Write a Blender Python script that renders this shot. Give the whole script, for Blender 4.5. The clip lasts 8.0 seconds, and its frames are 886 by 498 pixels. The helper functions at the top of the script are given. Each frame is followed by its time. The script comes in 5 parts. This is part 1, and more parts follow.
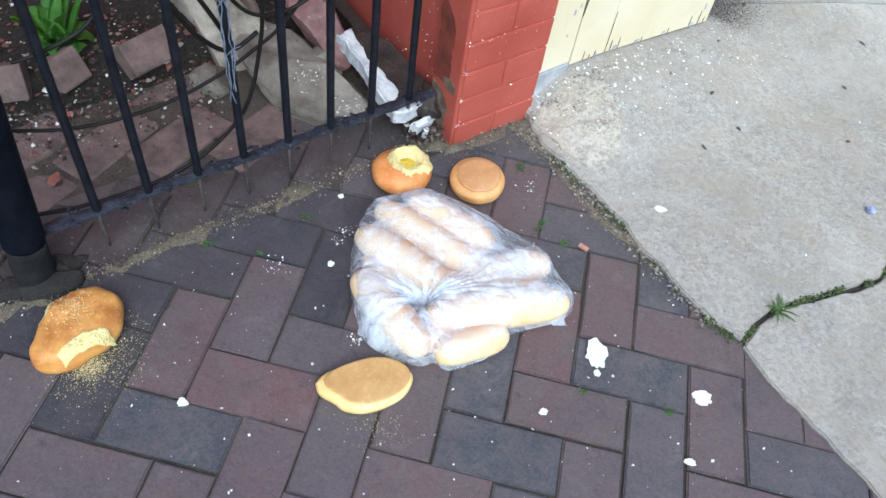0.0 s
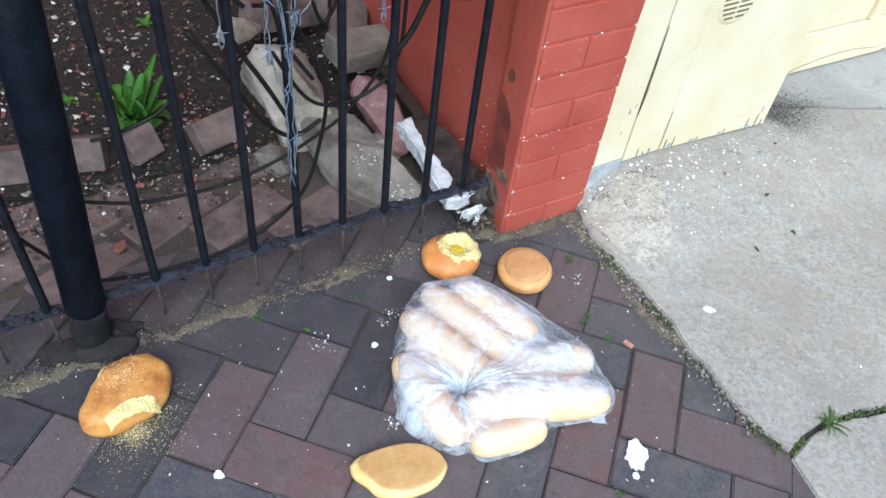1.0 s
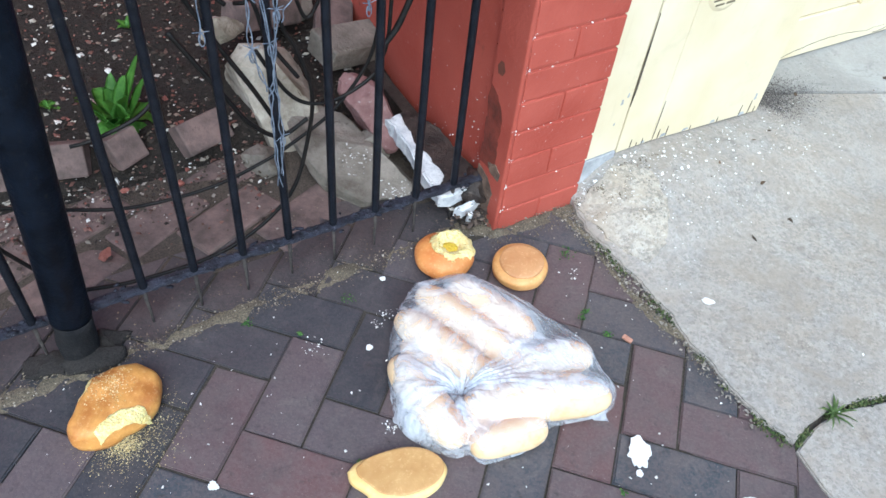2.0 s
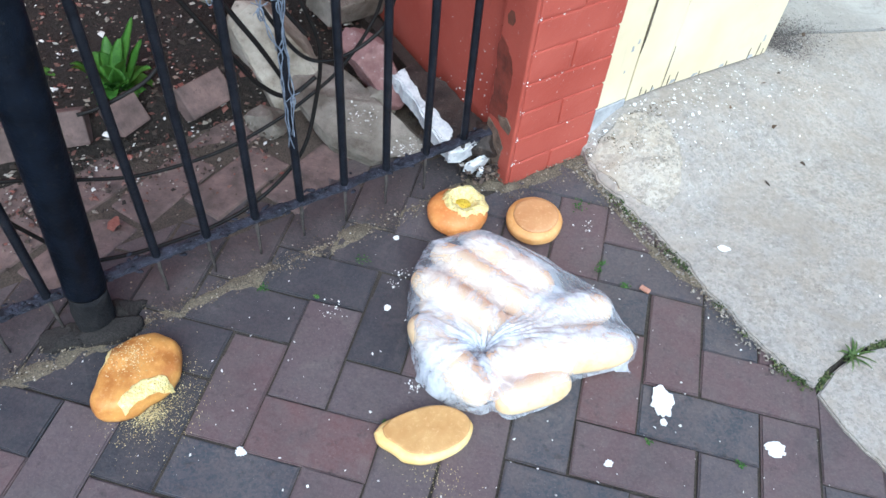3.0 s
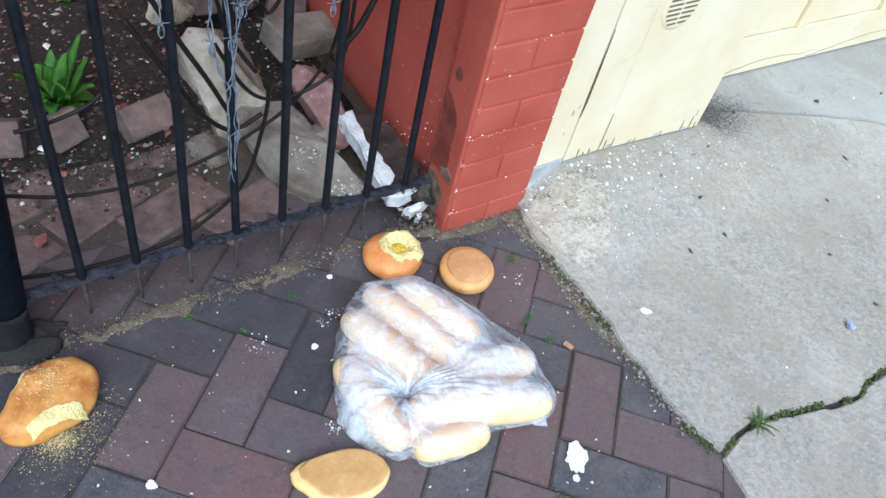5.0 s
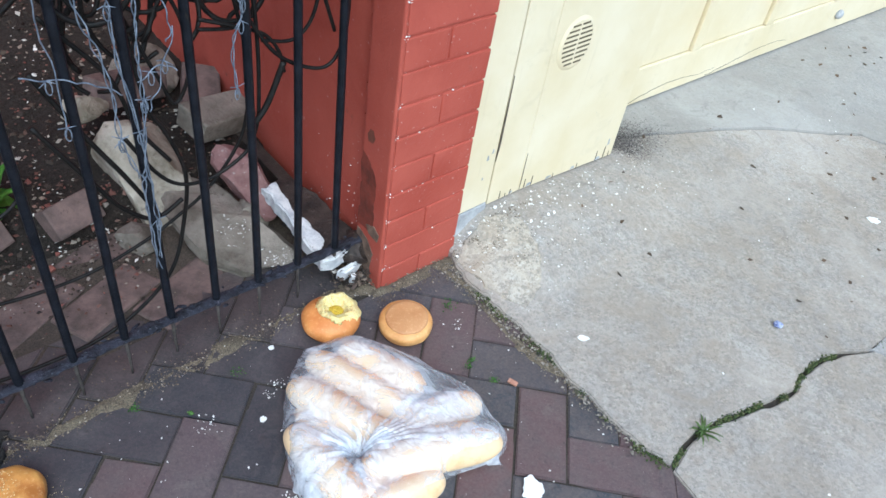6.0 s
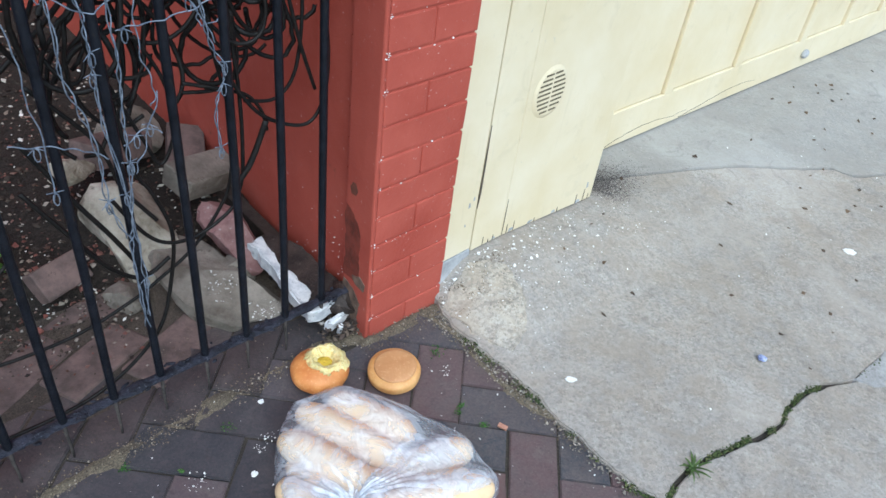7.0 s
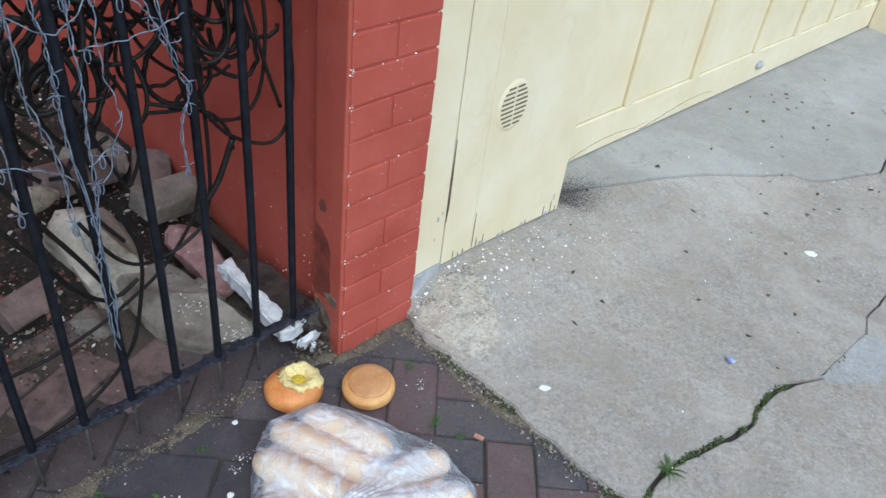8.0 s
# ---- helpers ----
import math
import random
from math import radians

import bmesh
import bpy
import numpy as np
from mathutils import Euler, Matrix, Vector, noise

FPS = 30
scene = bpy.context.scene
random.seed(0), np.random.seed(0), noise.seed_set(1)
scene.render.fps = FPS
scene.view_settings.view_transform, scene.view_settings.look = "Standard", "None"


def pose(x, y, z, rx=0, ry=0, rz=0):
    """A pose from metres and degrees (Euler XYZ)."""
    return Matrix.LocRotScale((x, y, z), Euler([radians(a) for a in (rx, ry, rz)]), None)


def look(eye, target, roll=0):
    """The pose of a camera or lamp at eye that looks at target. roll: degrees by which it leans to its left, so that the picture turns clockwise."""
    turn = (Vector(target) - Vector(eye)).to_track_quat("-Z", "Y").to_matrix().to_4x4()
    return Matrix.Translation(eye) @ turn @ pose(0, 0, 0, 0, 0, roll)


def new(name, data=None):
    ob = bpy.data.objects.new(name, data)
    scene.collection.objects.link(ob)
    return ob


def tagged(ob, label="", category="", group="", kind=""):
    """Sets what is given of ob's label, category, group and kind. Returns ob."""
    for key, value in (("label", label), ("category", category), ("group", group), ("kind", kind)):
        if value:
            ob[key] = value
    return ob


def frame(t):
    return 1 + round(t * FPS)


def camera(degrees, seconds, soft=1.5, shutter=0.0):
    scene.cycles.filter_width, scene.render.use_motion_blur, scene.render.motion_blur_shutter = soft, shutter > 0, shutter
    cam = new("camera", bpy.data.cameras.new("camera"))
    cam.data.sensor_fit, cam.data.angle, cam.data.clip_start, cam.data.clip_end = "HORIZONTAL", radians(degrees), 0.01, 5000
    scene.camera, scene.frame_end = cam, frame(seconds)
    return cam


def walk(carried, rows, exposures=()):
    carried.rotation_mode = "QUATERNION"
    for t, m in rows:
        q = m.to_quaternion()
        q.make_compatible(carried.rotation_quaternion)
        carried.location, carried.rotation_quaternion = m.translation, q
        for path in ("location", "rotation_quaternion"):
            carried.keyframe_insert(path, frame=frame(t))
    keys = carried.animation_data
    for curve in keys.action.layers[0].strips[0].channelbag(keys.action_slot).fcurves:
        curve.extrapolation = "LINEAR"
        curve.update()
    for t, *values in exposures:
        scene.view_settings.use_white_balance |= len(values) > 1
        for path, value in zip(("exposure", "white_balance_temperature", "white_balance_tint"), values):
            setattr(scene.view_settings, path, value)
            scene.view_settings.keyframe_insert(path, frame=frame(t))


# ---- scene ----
cam = camera(59.9, 8.0, soft=1.5)
PATH = [
    (0, (-0.2029, -0.7943, 1.1562), (-0.3035, 0.4442, -0.4110), 10.22),
    (0.2, (-0.2122, -0.7641, 1.1814), (-0.4292, 0.4292, -0.4088), 5.97),
    (0.5, (-0.1989, -0.7819, 1.1839), (-0.3820, 0.5235, -0.3202), 7.89),
    (1, (-0.1927, -0.7854, 1.1866), (-0.4790, 0.5555, -0.2695), 8.00),
    (1.5, (-0.1883, -0.7879, 1.1779), (-0.4131, 0.5723, -0.2710), 8.55),
    (1.7, (-0.1938, -0.7717, 1.1757), (-0.4524, 0.5818, -0.2738), 7.94),
    (2.8, (-0.2264, -0.7566, 1.1473), (-0.4612, 0.5100, -0.3826), 5.26),
    (3, (-0.2452, -0.7593, 1.1556), (-0.4599, 0.5010, -0.3824), 6.09),
    (3.5, (-0.2562, -0.7726, 1.1679), (-0.4425, 0.4918, -0.3705), 10.01),
    (4, (-0.2343, -0.7758, 1.1850), (-0.3437, 0.5654, -0.2946), 11.98),
    (4.5, (-0.2407, -0.7800, 1.1693), (-0.3530, 0.5421, -0.3271), 15.77),
    (5, (-0.2431, -0.7569, 1.1886), (-0.3241, 0.6067, -0.2722), 15.26),
    (5.2, (-0.2411, -0.7475, 1.1975), (-0.2621, 0.6559, -0.2272), 13.43),
    (6.3, (-0.1894, -0.7756, 1.2376), (-0.1938, 0.6956, -0.1172), 9.78),
    (6.5, (-0.2077, -0.7706, 1.2200), (-0.1532, 0.6941, -0.1408), 12.00),
    (7, (-0.1902, -0.7869, 1.2527), (-0.1787, 0.7620, -0.0126), 8.14),
    (7.5, (-0.1527, -0.8420, 1.2607), (-0.0580, 0.7188, 0.0138), 8.63),
    (8, (-0.1843, -0.8086, 1.2456), (-0.1068, 0.7809, 0.0342), 7.58),
]
walk(cam, [(t, look(eye, target, roll)) for t, eye, target, roll in PATH], exposures=[(0.0, 0.66, 5250, 0), (1.0, 0.70, 5250, 0), (3.5, 0.84, 5150, 0), (4.5, 0.72, 5200, 0), (5.0, 0.66, 5200, 0), (6.5, 0.53, 5250, 0), (7.5, 0.32, 5250, 0), (8.0, 0.26, 5250, 0)])

# ---- light: a bright overcast day ----
world = bpy.data.worlds.new("overcast_sky")
scene.world = world
world.use_nodes = True
wt = world.node_tree
sky = wt.nodes.new("ShaderNodeTexSky")
sky.sky_type, sky.sun_disc = "NISHITA", False
sky.sun_elevation, sky.sun_rotation = radians(48), radians(161)
sky.air_density, sky.dust_density, sky.ozone_density = 1.2, 4.0, 1.0
back = wt.nodes["Background"]
back.inputs["Strength"].default_value = 0.15
wt.links.new(sky.outputs[0], back.inputs["Color"])
sun = new("sun", bpy.data.lights.new("sun", "SUN"))
sun.data.energy, sun.data.angle, sun.data.color = 1.2, radians(50), (1.0, 0.98, 0.95)
sun.matrix_world = look((2.2, -6.3, 7.5), (0, 0, 0))

# ---- plan: s runs along the house front, n into the garden, from the pier's street corner ----
ANG = radians(46.3)
CA, SA = math.cos(ANG), math.sin(ANG)
OX, OY = -0.3239, 0.3958
BRICK = 0.1016


def P(s, n, z=0.0):
    return Vector((OX + s * CA - n * SA, OY + s * SA + n * CA, z))


def sn(x, y):
    return ((x - OX) * CA + (y - OY) * SA, -(x - OX) * SA + (y - OY) * CA)


def ease(t):
    t = max(0.0, min(1.0, t))
    return t * t * (3 - 2 * t)


def drive_z(s, n):
    """Height of the driveway: it climbs to the foot of the boards, with a broken corner by the pier."""
    top = 0.083 - 0.038 * ease((s - 0.36) / 0.50)
    k = ease((n + 0.30) / 0.28) * ease((s - 0.165) / 0.17)
    rough = 0.009 * ease((0.42 - s) / 0.12) * ease((n + 0.26) / 0.1) * noise.noise(Vector((s * 26, n * 26, 3)))
    return 0.008 + (top - 0.008) * k + rough


def D(s, n, up=0.001):
    """A point lying on the driveway."""
    return P(s, n, drive_z(s, n) + up)


FRAME = Matrix.Translation((OX, OY, 0)) @ Matrix.Rotation(ANG, 4, "Z")


# ---- materials ----
class Mat:
    def __init__(self, name, rough=0.8, metal=0.0, spec=0.4):
        self.m = bpy.data.materials.new(name)
        self.m.use_nodes = True
        self.t = self.m.node_tree
        self.b = self.t.nodes["Principled BSDF"]
        self.b.inputs["Roughness"].default_value = rough
        self.b.inputs["Metallic"].default_value = metal
        self.b.inputs["Specular IOR Level"].default_value = spec
        self.geo = self.t.nodes.new("ShaderNodeNewGeometry")
        self.co = self.geo.outputs["Position"]

    def node(self, kind, **inputs):
        n = self.t.nodes.new(kind)
        for k, v in inputs.items():
            key = k.replace("_", " ")
            if isinstance(v, bpy.types.NodeSocket):
                self.t.links.new(v, n.inputs[key])
            else:
                n.inputs[key].default_value = v
        return n

    def noise(self, scale, detail=4.0, rough=0.6, co=None, dist=0.0):
        return self.node("ShaderNodeTexNoise", Vector=co or self.co, Scale=scale, Detail=detail, Roughness=rough, Distortion=dist).outputs["Fac"]

    def voro(self, scale, feature="F1", co=None):
        n = self.node("ShaderNodeTexVoronoi", Vector=co or self.co, Scale=scale)
        n.feature = feature
        return n.outputs["Distance"]

    def cells(self, scale, shift=0.0):
        """A random grey for each grain."""
        n = self.node("ShaderNodeTexVoronoi", Vector=self.co, Scale=scale + shift)
        return self.node("ShaderNodeSeparateColor", Color=n.outputs["Color"]).outputs[0]

    def ramp(self, fac, lo, hi, a=0.0, b=1.0):
        n = self.node("ShaderNodeMapRange", Value=fac)
        n.inputs["From Min"].default_value, n.inputs["From Max"].default_value = lo, hi
        n.inputs["To Min"].default_value, n.inputs["To Max"].default_value = a, b
        return n.outputs["Result"]

    def mix(self, fac, a, b, mode="MIX"):
        n = self.t.nodes.new("ShaderNodeMix")
        n.data_type, n.blend_type = "RGBA", mode
        for i, v in ((0, fac), (6, a), (7, b)):
            if isinstance(v, bpy.types.NodeSocket):
                self.t.links.new(v, n.inputs[i])
            elif i == 0:
                n.inputs[i].default_value = v
            else:
                n.inputs[i].default_value = (*v, 1.0)
        return n.outputs[2]

    def math(self, op, a, b=0.0):
        n = self.t.nodes.new("ShaderNodeMath")
        n.operation = op
        for i, v in ((0, a), (1, b)):
            if isinstance(v, bpy.types.NodeSocket):
                self.t.links.new(v, n.inputs[i])
            else:
                n.inputs[i].default_value = v
        return n.outputs[0]

    def palette(self, fac, stops):
        n = self.node("ShaderNodeValToRGB", Fac=fac)
        e = n.color_ramp.elements
        while len(e) < len(stops):
            e.new(0.5)
        for el, (pos, col) in zip(e, stops):
            el.position, el.color = pos, (*col, 1.0)
        return n.outputs["Color"]

    def rand(self):
        return self.node("ShaderNodeObjectInfo").outputs["Random"]

    def island(self):
        return self.geo.outputs["Random Per Island"]

    def color(self, c):
        if isinstance(c, bpy.types.NodeSocket):
            self.t.links.new(c, self.b.inputs["Base Color"])
        else:
            self.b.inputs["Base Color"].default_value = (*c, 1.0)
        return self

    def rough(self, fac):
        self.t.links.new(fac, self.b.inputs["Roughness"])
        return self

    def bump(self, h, dist=0.002, strength=1.0):
        n = self.node("ShaderNodeBump", Height=h, Distance=dist, Strength=strength)
        old = self.b.inputs["Normal"].links
        if old:
            self.t.links.new(old[0].from_socket, n.inputs["Normal"])
        self.t.links.new(n.outputs["Normal"], self.b.inputs["Normal"])
        return self


def m_paver(name, stops, dusty=1.0, island=False):
    k = Mat(name, 0.75, spec=0.5)
    r = k.island() if island else k.rand()
    base = k.palette(r, stops)
    big = k.noise(14, 5, 0.6)
    base = k.mix(k.ramp(big, 0.42, 0.66, 0.0, 0.7 * dusty), base, (0.090, 0.078, 0.077))
    base = k.mix(k.ramp(k.noise(21, 6, 0.75, dist=0.7), 0.55, 0.70, 0.0, 0.5 * dusty), base, (0.16, 0.138, 0.128))
    fine = k.noise(160, 5, 0.7)
    base = k.mix(k.ramp(fine, 0.55, 0.8, 0.0, 0.35 * dusty), base, (0.215, 0.19, 0.185))
    base = k.mix(k.ramp(k.noise(420, 2), 0.66, 0.74, 0.0, 0.5 * dusty), base, (0.30, 0.26, 0.24))
    base = k.mix(k.ramp(k.noise(38, 4, 0.7), 0.58, 0.70, 0.0, 0.7), base, (0.035, 0.030, 0.032))
    base = k.mix(k.ramp(k.noise(5, 5, 0.7, dist=0.5), 0.50, 0.68, 0.0, 0.55), base, (0.050, 0.046, 0.050))
    base = k.mix(k.math("MULTIPLY", k.cells(260), 0.35 * dusty), base, (0.16, 0.12, 0.115))
    k.color(base).rough(k.ramp(k.noise(9, 4, 0.6), 0.32, 0.68, 0.38, 0.74))
    k.bump(fine, 0.0012, 0.7).bump(k.noise(30, 4), 0.003, 0.5)
    return k.m


def k_scale(colour, by):
    return tuple(v * by for v in colour)


def m_concrete(name, light, dark, warm, grain):
    k = Mat(name, 0.85)
    big = k.noise(4, 6, 0.65)
    c = k.mix(k.ramp(big, 0.3, 0.7), dark, light)
    grit = k.noise(190, 4, 0.75)
    c = k.mix(k.ramp(k.noise(17, 6, 0.75), 0.40, 0.62, 0.0, 0.7), c, warm)
    c = k.mix(k.math("MULTIPLY", k.ramp(k.cells(150), 0.3, 1.0), grain), c, (0.13, 0.12, 0.10))
    c = k.mix(k.math("MULTIPLY", k.ramp(k.cells(150, 3.7), 0.92, 1.0), grain * 0.7), c, (0.55, 0.52, 0.46))
    c = k.mix(k.math("MULTIPLY", k.ramp(grit, 0.53, 0.66), grain * 1.15), c, (0.075, 0.068, 0.058))
    c = k.mix(k.math("MULTIPLY", k.ramp(k.noise(75, 4, 0.75, dist=0.5), 0.55, 0.68), grain * 1.05), c, (0.11, 0.10, 0.088))
    c = k.mix(k.math("MULTIPLY", k.ramp(k.noise(88, 3, 0.7), 0.58, 0.70), grain * 1.0), c, (0.56, 0.53, 0.46))
    c = k.mix(k.ramp(k.noise(3.1, 5, 0.75, dist=0.6), 0.50, 0.70, 0.0, 0.34), c, (0.20, 0.19, 0.17))
    c = k.mix(k.ramp(k.noise(6.5, 4, 0.6, dist=1.4), 0.46, 0.66, 0.0, 0.60), c, k_scale(warm, 0.86))
    c = k.mix(k.ramp(k.noise(2.3, 4, 0.6, dist=1.0), 0.48, 0.68, 0.0, 0.45), c, k_scale(light, 1.14))
    c = k.mix(k.ramp(k.noise(11, 5, 0.65, dist=1.8), 0.57, 0.72, 0.0, 0.50), c, k_scale(dark, 0.60))
    k.color(c).bump(grit, 0.0014, 0.6).bump(k.noise(45, 4), 0.004, 0.45)
    return k.m


def m_sand(name="joint_sand", a=(0.10, 0.085, 0.062), b=(0.24, 0.20, 0.145)):
    k = Mat(name, 0.95)
    g = k.noise(300, 4, 0.8)
    c = k.mix(k.ramp(g, 0.35, 0.7), a, b)
    c = k.mix(k.ramp(k.noise(9, 4), 0.5, 0.7, 0.0, 0.7), c, (0.035, 0.03, 0.027))
    k.color(c).bump(g, 0.003, 1.0)
    return k.m


def m_soil():
    k = Mat("garden_soil", 0.95)
    g = k.noise(120, 6, 0.75)
    c = k.mix(k.ramp(g, 0.35, 0.65), (0.009, 0.007, 0.006), (0.036, 0.028, 0.021))
    k.color(c).bump(g, 0.008, 1.0)
    return k.m


def m_redpaint():
    k = Mat("red_masonry_paint", 0.6, spec=0.22)
    n1 = k.noise(7, 4)
    c = k.mix(k.ramp(n1, 0.3, 0.7), (0.336, 0.069, 0.048), (0.406, 0.097, 0.068))
    c = k.mix(k.ramp(k.noise(60, 5, 0.75), 0.62, 0.74, 0.0, 0.55), c, (0.34, 0.13, 0.11))
    c = k.mix(k.ramp(k.noise(3.5, 5, 0.7, dist=0.8), 0.48, 0.70, 0.0, 0.6), c, (0.30, 0.052, 0.034))
    c = k.mix(k.ramp(k.noise(95, 4, 0.7), 0.66, 0.72, 0.0, 0.6), c, (0.62, 0.50, 0.46))
    c = k.mix(k.ramp(k.noise(15, 4, 0.7), 0.66, 0.78, 0.0, 0.75), c, (0.10, 0.05, 0.035))
    k.color(c).rough(k.ramp(n1, 0.3, 0.7, 0.5, 0.75)).bump(k.noise(140, 4), 0.0016, 0.8).bump(k.noise(18, 4), 0.0035, 0.5)
    return k.m


def m_yellow():
    k = Mat("cream_paint", 0.55, spec=0.4)
    co = k.node("ShaderNodeVectorMath", )
    co.operation = "MULTIPLY"
    k.t.links.new(k.co, co.inputs[0])
    co.inputs[1].default_value = (60, 60, 4)
    grain = k.noise(1.0, 5, 0.65, co=co.outputs[0])
    c = k.mix(k.ramp(k.noise(5, 4), 0.35, 0.7), (0.66, 0.57, 0.375), (0.72, 0.645, 0.475))
    c = k.mix(k.ramp(grain, 0.62, 0.76, 0.0, 0.30), c, (0.46, 0.40, 0.28))
    c = k.mix(k.ramp(k.noise(9, 5, 0.7, dist=0.8), 0.58, 0.75, 0.0, 0.4), c, (0.50, 0.44, 0.30))
    c = k.mix(k.ramp(k.noise(45, 5, 0.75), 0.66, 0.73, 0.0, 0.75), c, (0.45, 0.44, 0.40))
    k.color(c).bump(grain, 0.002, 0.5).bump(k.noise(60, 4), 0.0015, 0.5)
    return k.m


def m_simple(name, a, b, scale=30.0, rough=0.7, metal=0.0, bump=0.001, spec=0.4, specks=None):
    k = Mat(name, rough, metal, spec)
    g = k.noise(scale, 5, 0.65)
    c = k.mix(k.ramp(g, 0.35, 0.68), a, b)
    if specks:
        c = k.mix(k.ramp(k.noise(scale * 3.3, 4, 0.7), 0.6, 0.7, 0.0, 0.8), c, specks)
    k.color(c).bump(k.noise(scale * 4, 4, 0.7), bump, 0.8)
    return k.m


def m_island(name, stops, rough=0.85):
    k = Mat(name, rough)
    k.color(k.palette(k.island(), stops)).bump(k.noise(250, 3), 0.001, 0.6)
    return k.m


PAVER = m_paver("red_clay_paver", [(0.0, (0.076, 0.064, 0.070)), (0.4, (0.091, 0.064, 0.068)), (0.75, (0.102, 0.061, 0.063)), (1.0, (0.114, 0.059, 0.058))])
PAVERGRIME = m_paver("grimy_paver", [(0.0, (0.044, 0.042, 0.043)), (0.5, (0.058, 0.052, 0.050)), (1.0, (0.078, 0.064, 0.060))], 0.9)
PAVERDARK = m_paver("dark_blue_paver", [(0.0, (0.020, 0.024, 0.031)), (0.5, (0.028, 0.031, 0.038)), (1.0, (0.042, 0.040, 0.045))], 0.45)
PAVERRAIL = m_paver("dark_rail_paver", [(0.0, (0.024, 0.024, 0.027)), (0.5, (0.033, 0.031, 0.033)), (1.0, (0.046, 0.040, 0.040))], 0.5)
PAVERSLATE = m_paver("slate_grey_paver", [(0.0, (0.036, 0.046, 0.058)), (0.5, (0.048, 0.053, 0.063)), (1.0, (0.070, 0.062, 0.070))])
CONC = m_concrete("rough_concrete", (0.425, 0.400, 0.366), (0.290, 0.270, 0.248), (0.35, 0.302, 0.246), 0.36)
CONCSMOOTH = m_concrete("smooth_cement", (0.38, 0.372, 0.35), (0.29, 0.283, 0.265), (0.34, 0.32, 0.29), 0.2)
CONCPATCH = m_concrete("pale_cement_patch", (0.41, 0.41, 0.41), (0.31, 0.31, 0.31), (0.35, 0.34, 0.33), 0.25)
SAND = m_sand("joint_sand", (0.030, 0.026, 0.022), (0.095, 0.080, 0.062))
SOIL = m_soil()
DUSTY = m_sand("dusty_garden_dirt", (0.040, 0.031, 0.024), (0.135, 0.108, 0.082))
RED = m_redpaint()
CREAM = m_yellow()
IRON = m_simple("black_iron_paint", (0.004, 0.005, 0.008), (0.012, 0.014, 0.020), 40, 0.42, 0.0, 0.0015, 0.20, (0.026, 0.022, 0.019))
CURB = m_simple("dirty_black_iron", (0.004, 0.0045, 0.006), (0.018, 0.017, 0.018), 40, 0.9, 0.0, 0.004, 0.3, (0.030, 0.027, 0.026))
CABLE = m_simple("black_cable_rubber", (0.005, 0.005, 0.005), (0.015, 0.013, 0.012), 60, 0.55, 0.0, 0.001, 0.22)
WIRE = m_simple("weathered_blue_grey_wire", (0.10, 0.125, 0.17), (0.27, 0.31, 0.38), 80, 0.45, 0.3)
ROCKPALE = m_simple("pale_rock", (0.16, 0.135, 0.10), (0.44, 0.40, 0.33), 11, 0.9, 0.0, 0.008, 0.3, (0.13, 0.11, 0.085))
ROCKGREY = m_simple("grey_rock", (0.10, 0.086, 0.068), (0.29, 0.26, 0.22), 9, 0.9, 0.0, 0.008, 0.3, (0.085, 0.072, 0.055))
ROCKPINK = m_simple("pink_stone", (0.155, 0.080, 0.076), (0.29, 0.175, 0.165), 18, 0.85, 0.0, 0.004, 0.3, (0.42, 0.38, 0.36))
OLDBRICK = m_simple("old_garden_brick", (0.088, 0.067, 0.060), (0.20, 0.138, 0.122), 20, 0.9, 0.0, 0.003, 0.3, (0.10, 0.07, 0.055))
WHITE = m_simple("white_splash", (0.70, 0.71, 0.69), (0.82, 0.82, 0.80), 60, 0.6, 0.0, 0.001)
GREEN = m_simple("leaf_green", (0.070, 0.20, 0.024), (0.17, 0.38, 0.060), 40, 0.5, 0.0, 0.001, 0.45)
MOSS = m_island("moss_green", [(0.0, (0.026, 0.036, 0.012)), (0.5, (0.055, 0.088, 0.022)), (1.0, (0.13, 0.13, 0.06))])


# ---- mesh helpers ----
from mathutils.bvhtree import BVHTree


def link(name, bm, mat, parent=None, label="", m=None, smooth=False):
    me = bpy.data.meshes.new(name)
    bmesh.ops.recalc_face_normals(bm, faces=bm.faces)
    bm.to_mesh(me)
    bm.free()
    if mat:
        me.materials.append(mat)
    if smooth:
        me.shade_smooth()
    ob = new(name, me)
    if m is not None:
        ob.matrix_world = m
    if parent is not None:
        ob.parent = parent
    if label:
        ob["label"] = label
    return ob


def part(name, bm, mat, parent, label="", smooth=False, m=None):
    return link(name, bm, mat, parent, label, m, smooth)


def empty(name, label, category, group="", kind="", m=None):
    ob = new(name)
    ob.empty_display_size = 0.05
    if m is not None:
        ob.matrix_world = m
    return tagged(ob, label, category, group, kind)


def box_bm(lo, hi, bevel=0.0, seg=2):
    bm = bmesh.new()
    bmesh.ops.create_cube(bm, size=1)
    for v in bm.verts:
        v.co = Vector([lo[i] + (hi[i] - lo[i]) * (v.co[i] + 0.5) for i in range(3)])
    if bevel:
        bmesh.ops.bevel(bm, geom=bm.edges[:], offset=bevel, segments=seg, affect="EDGES", profile=0.6)
    return bm


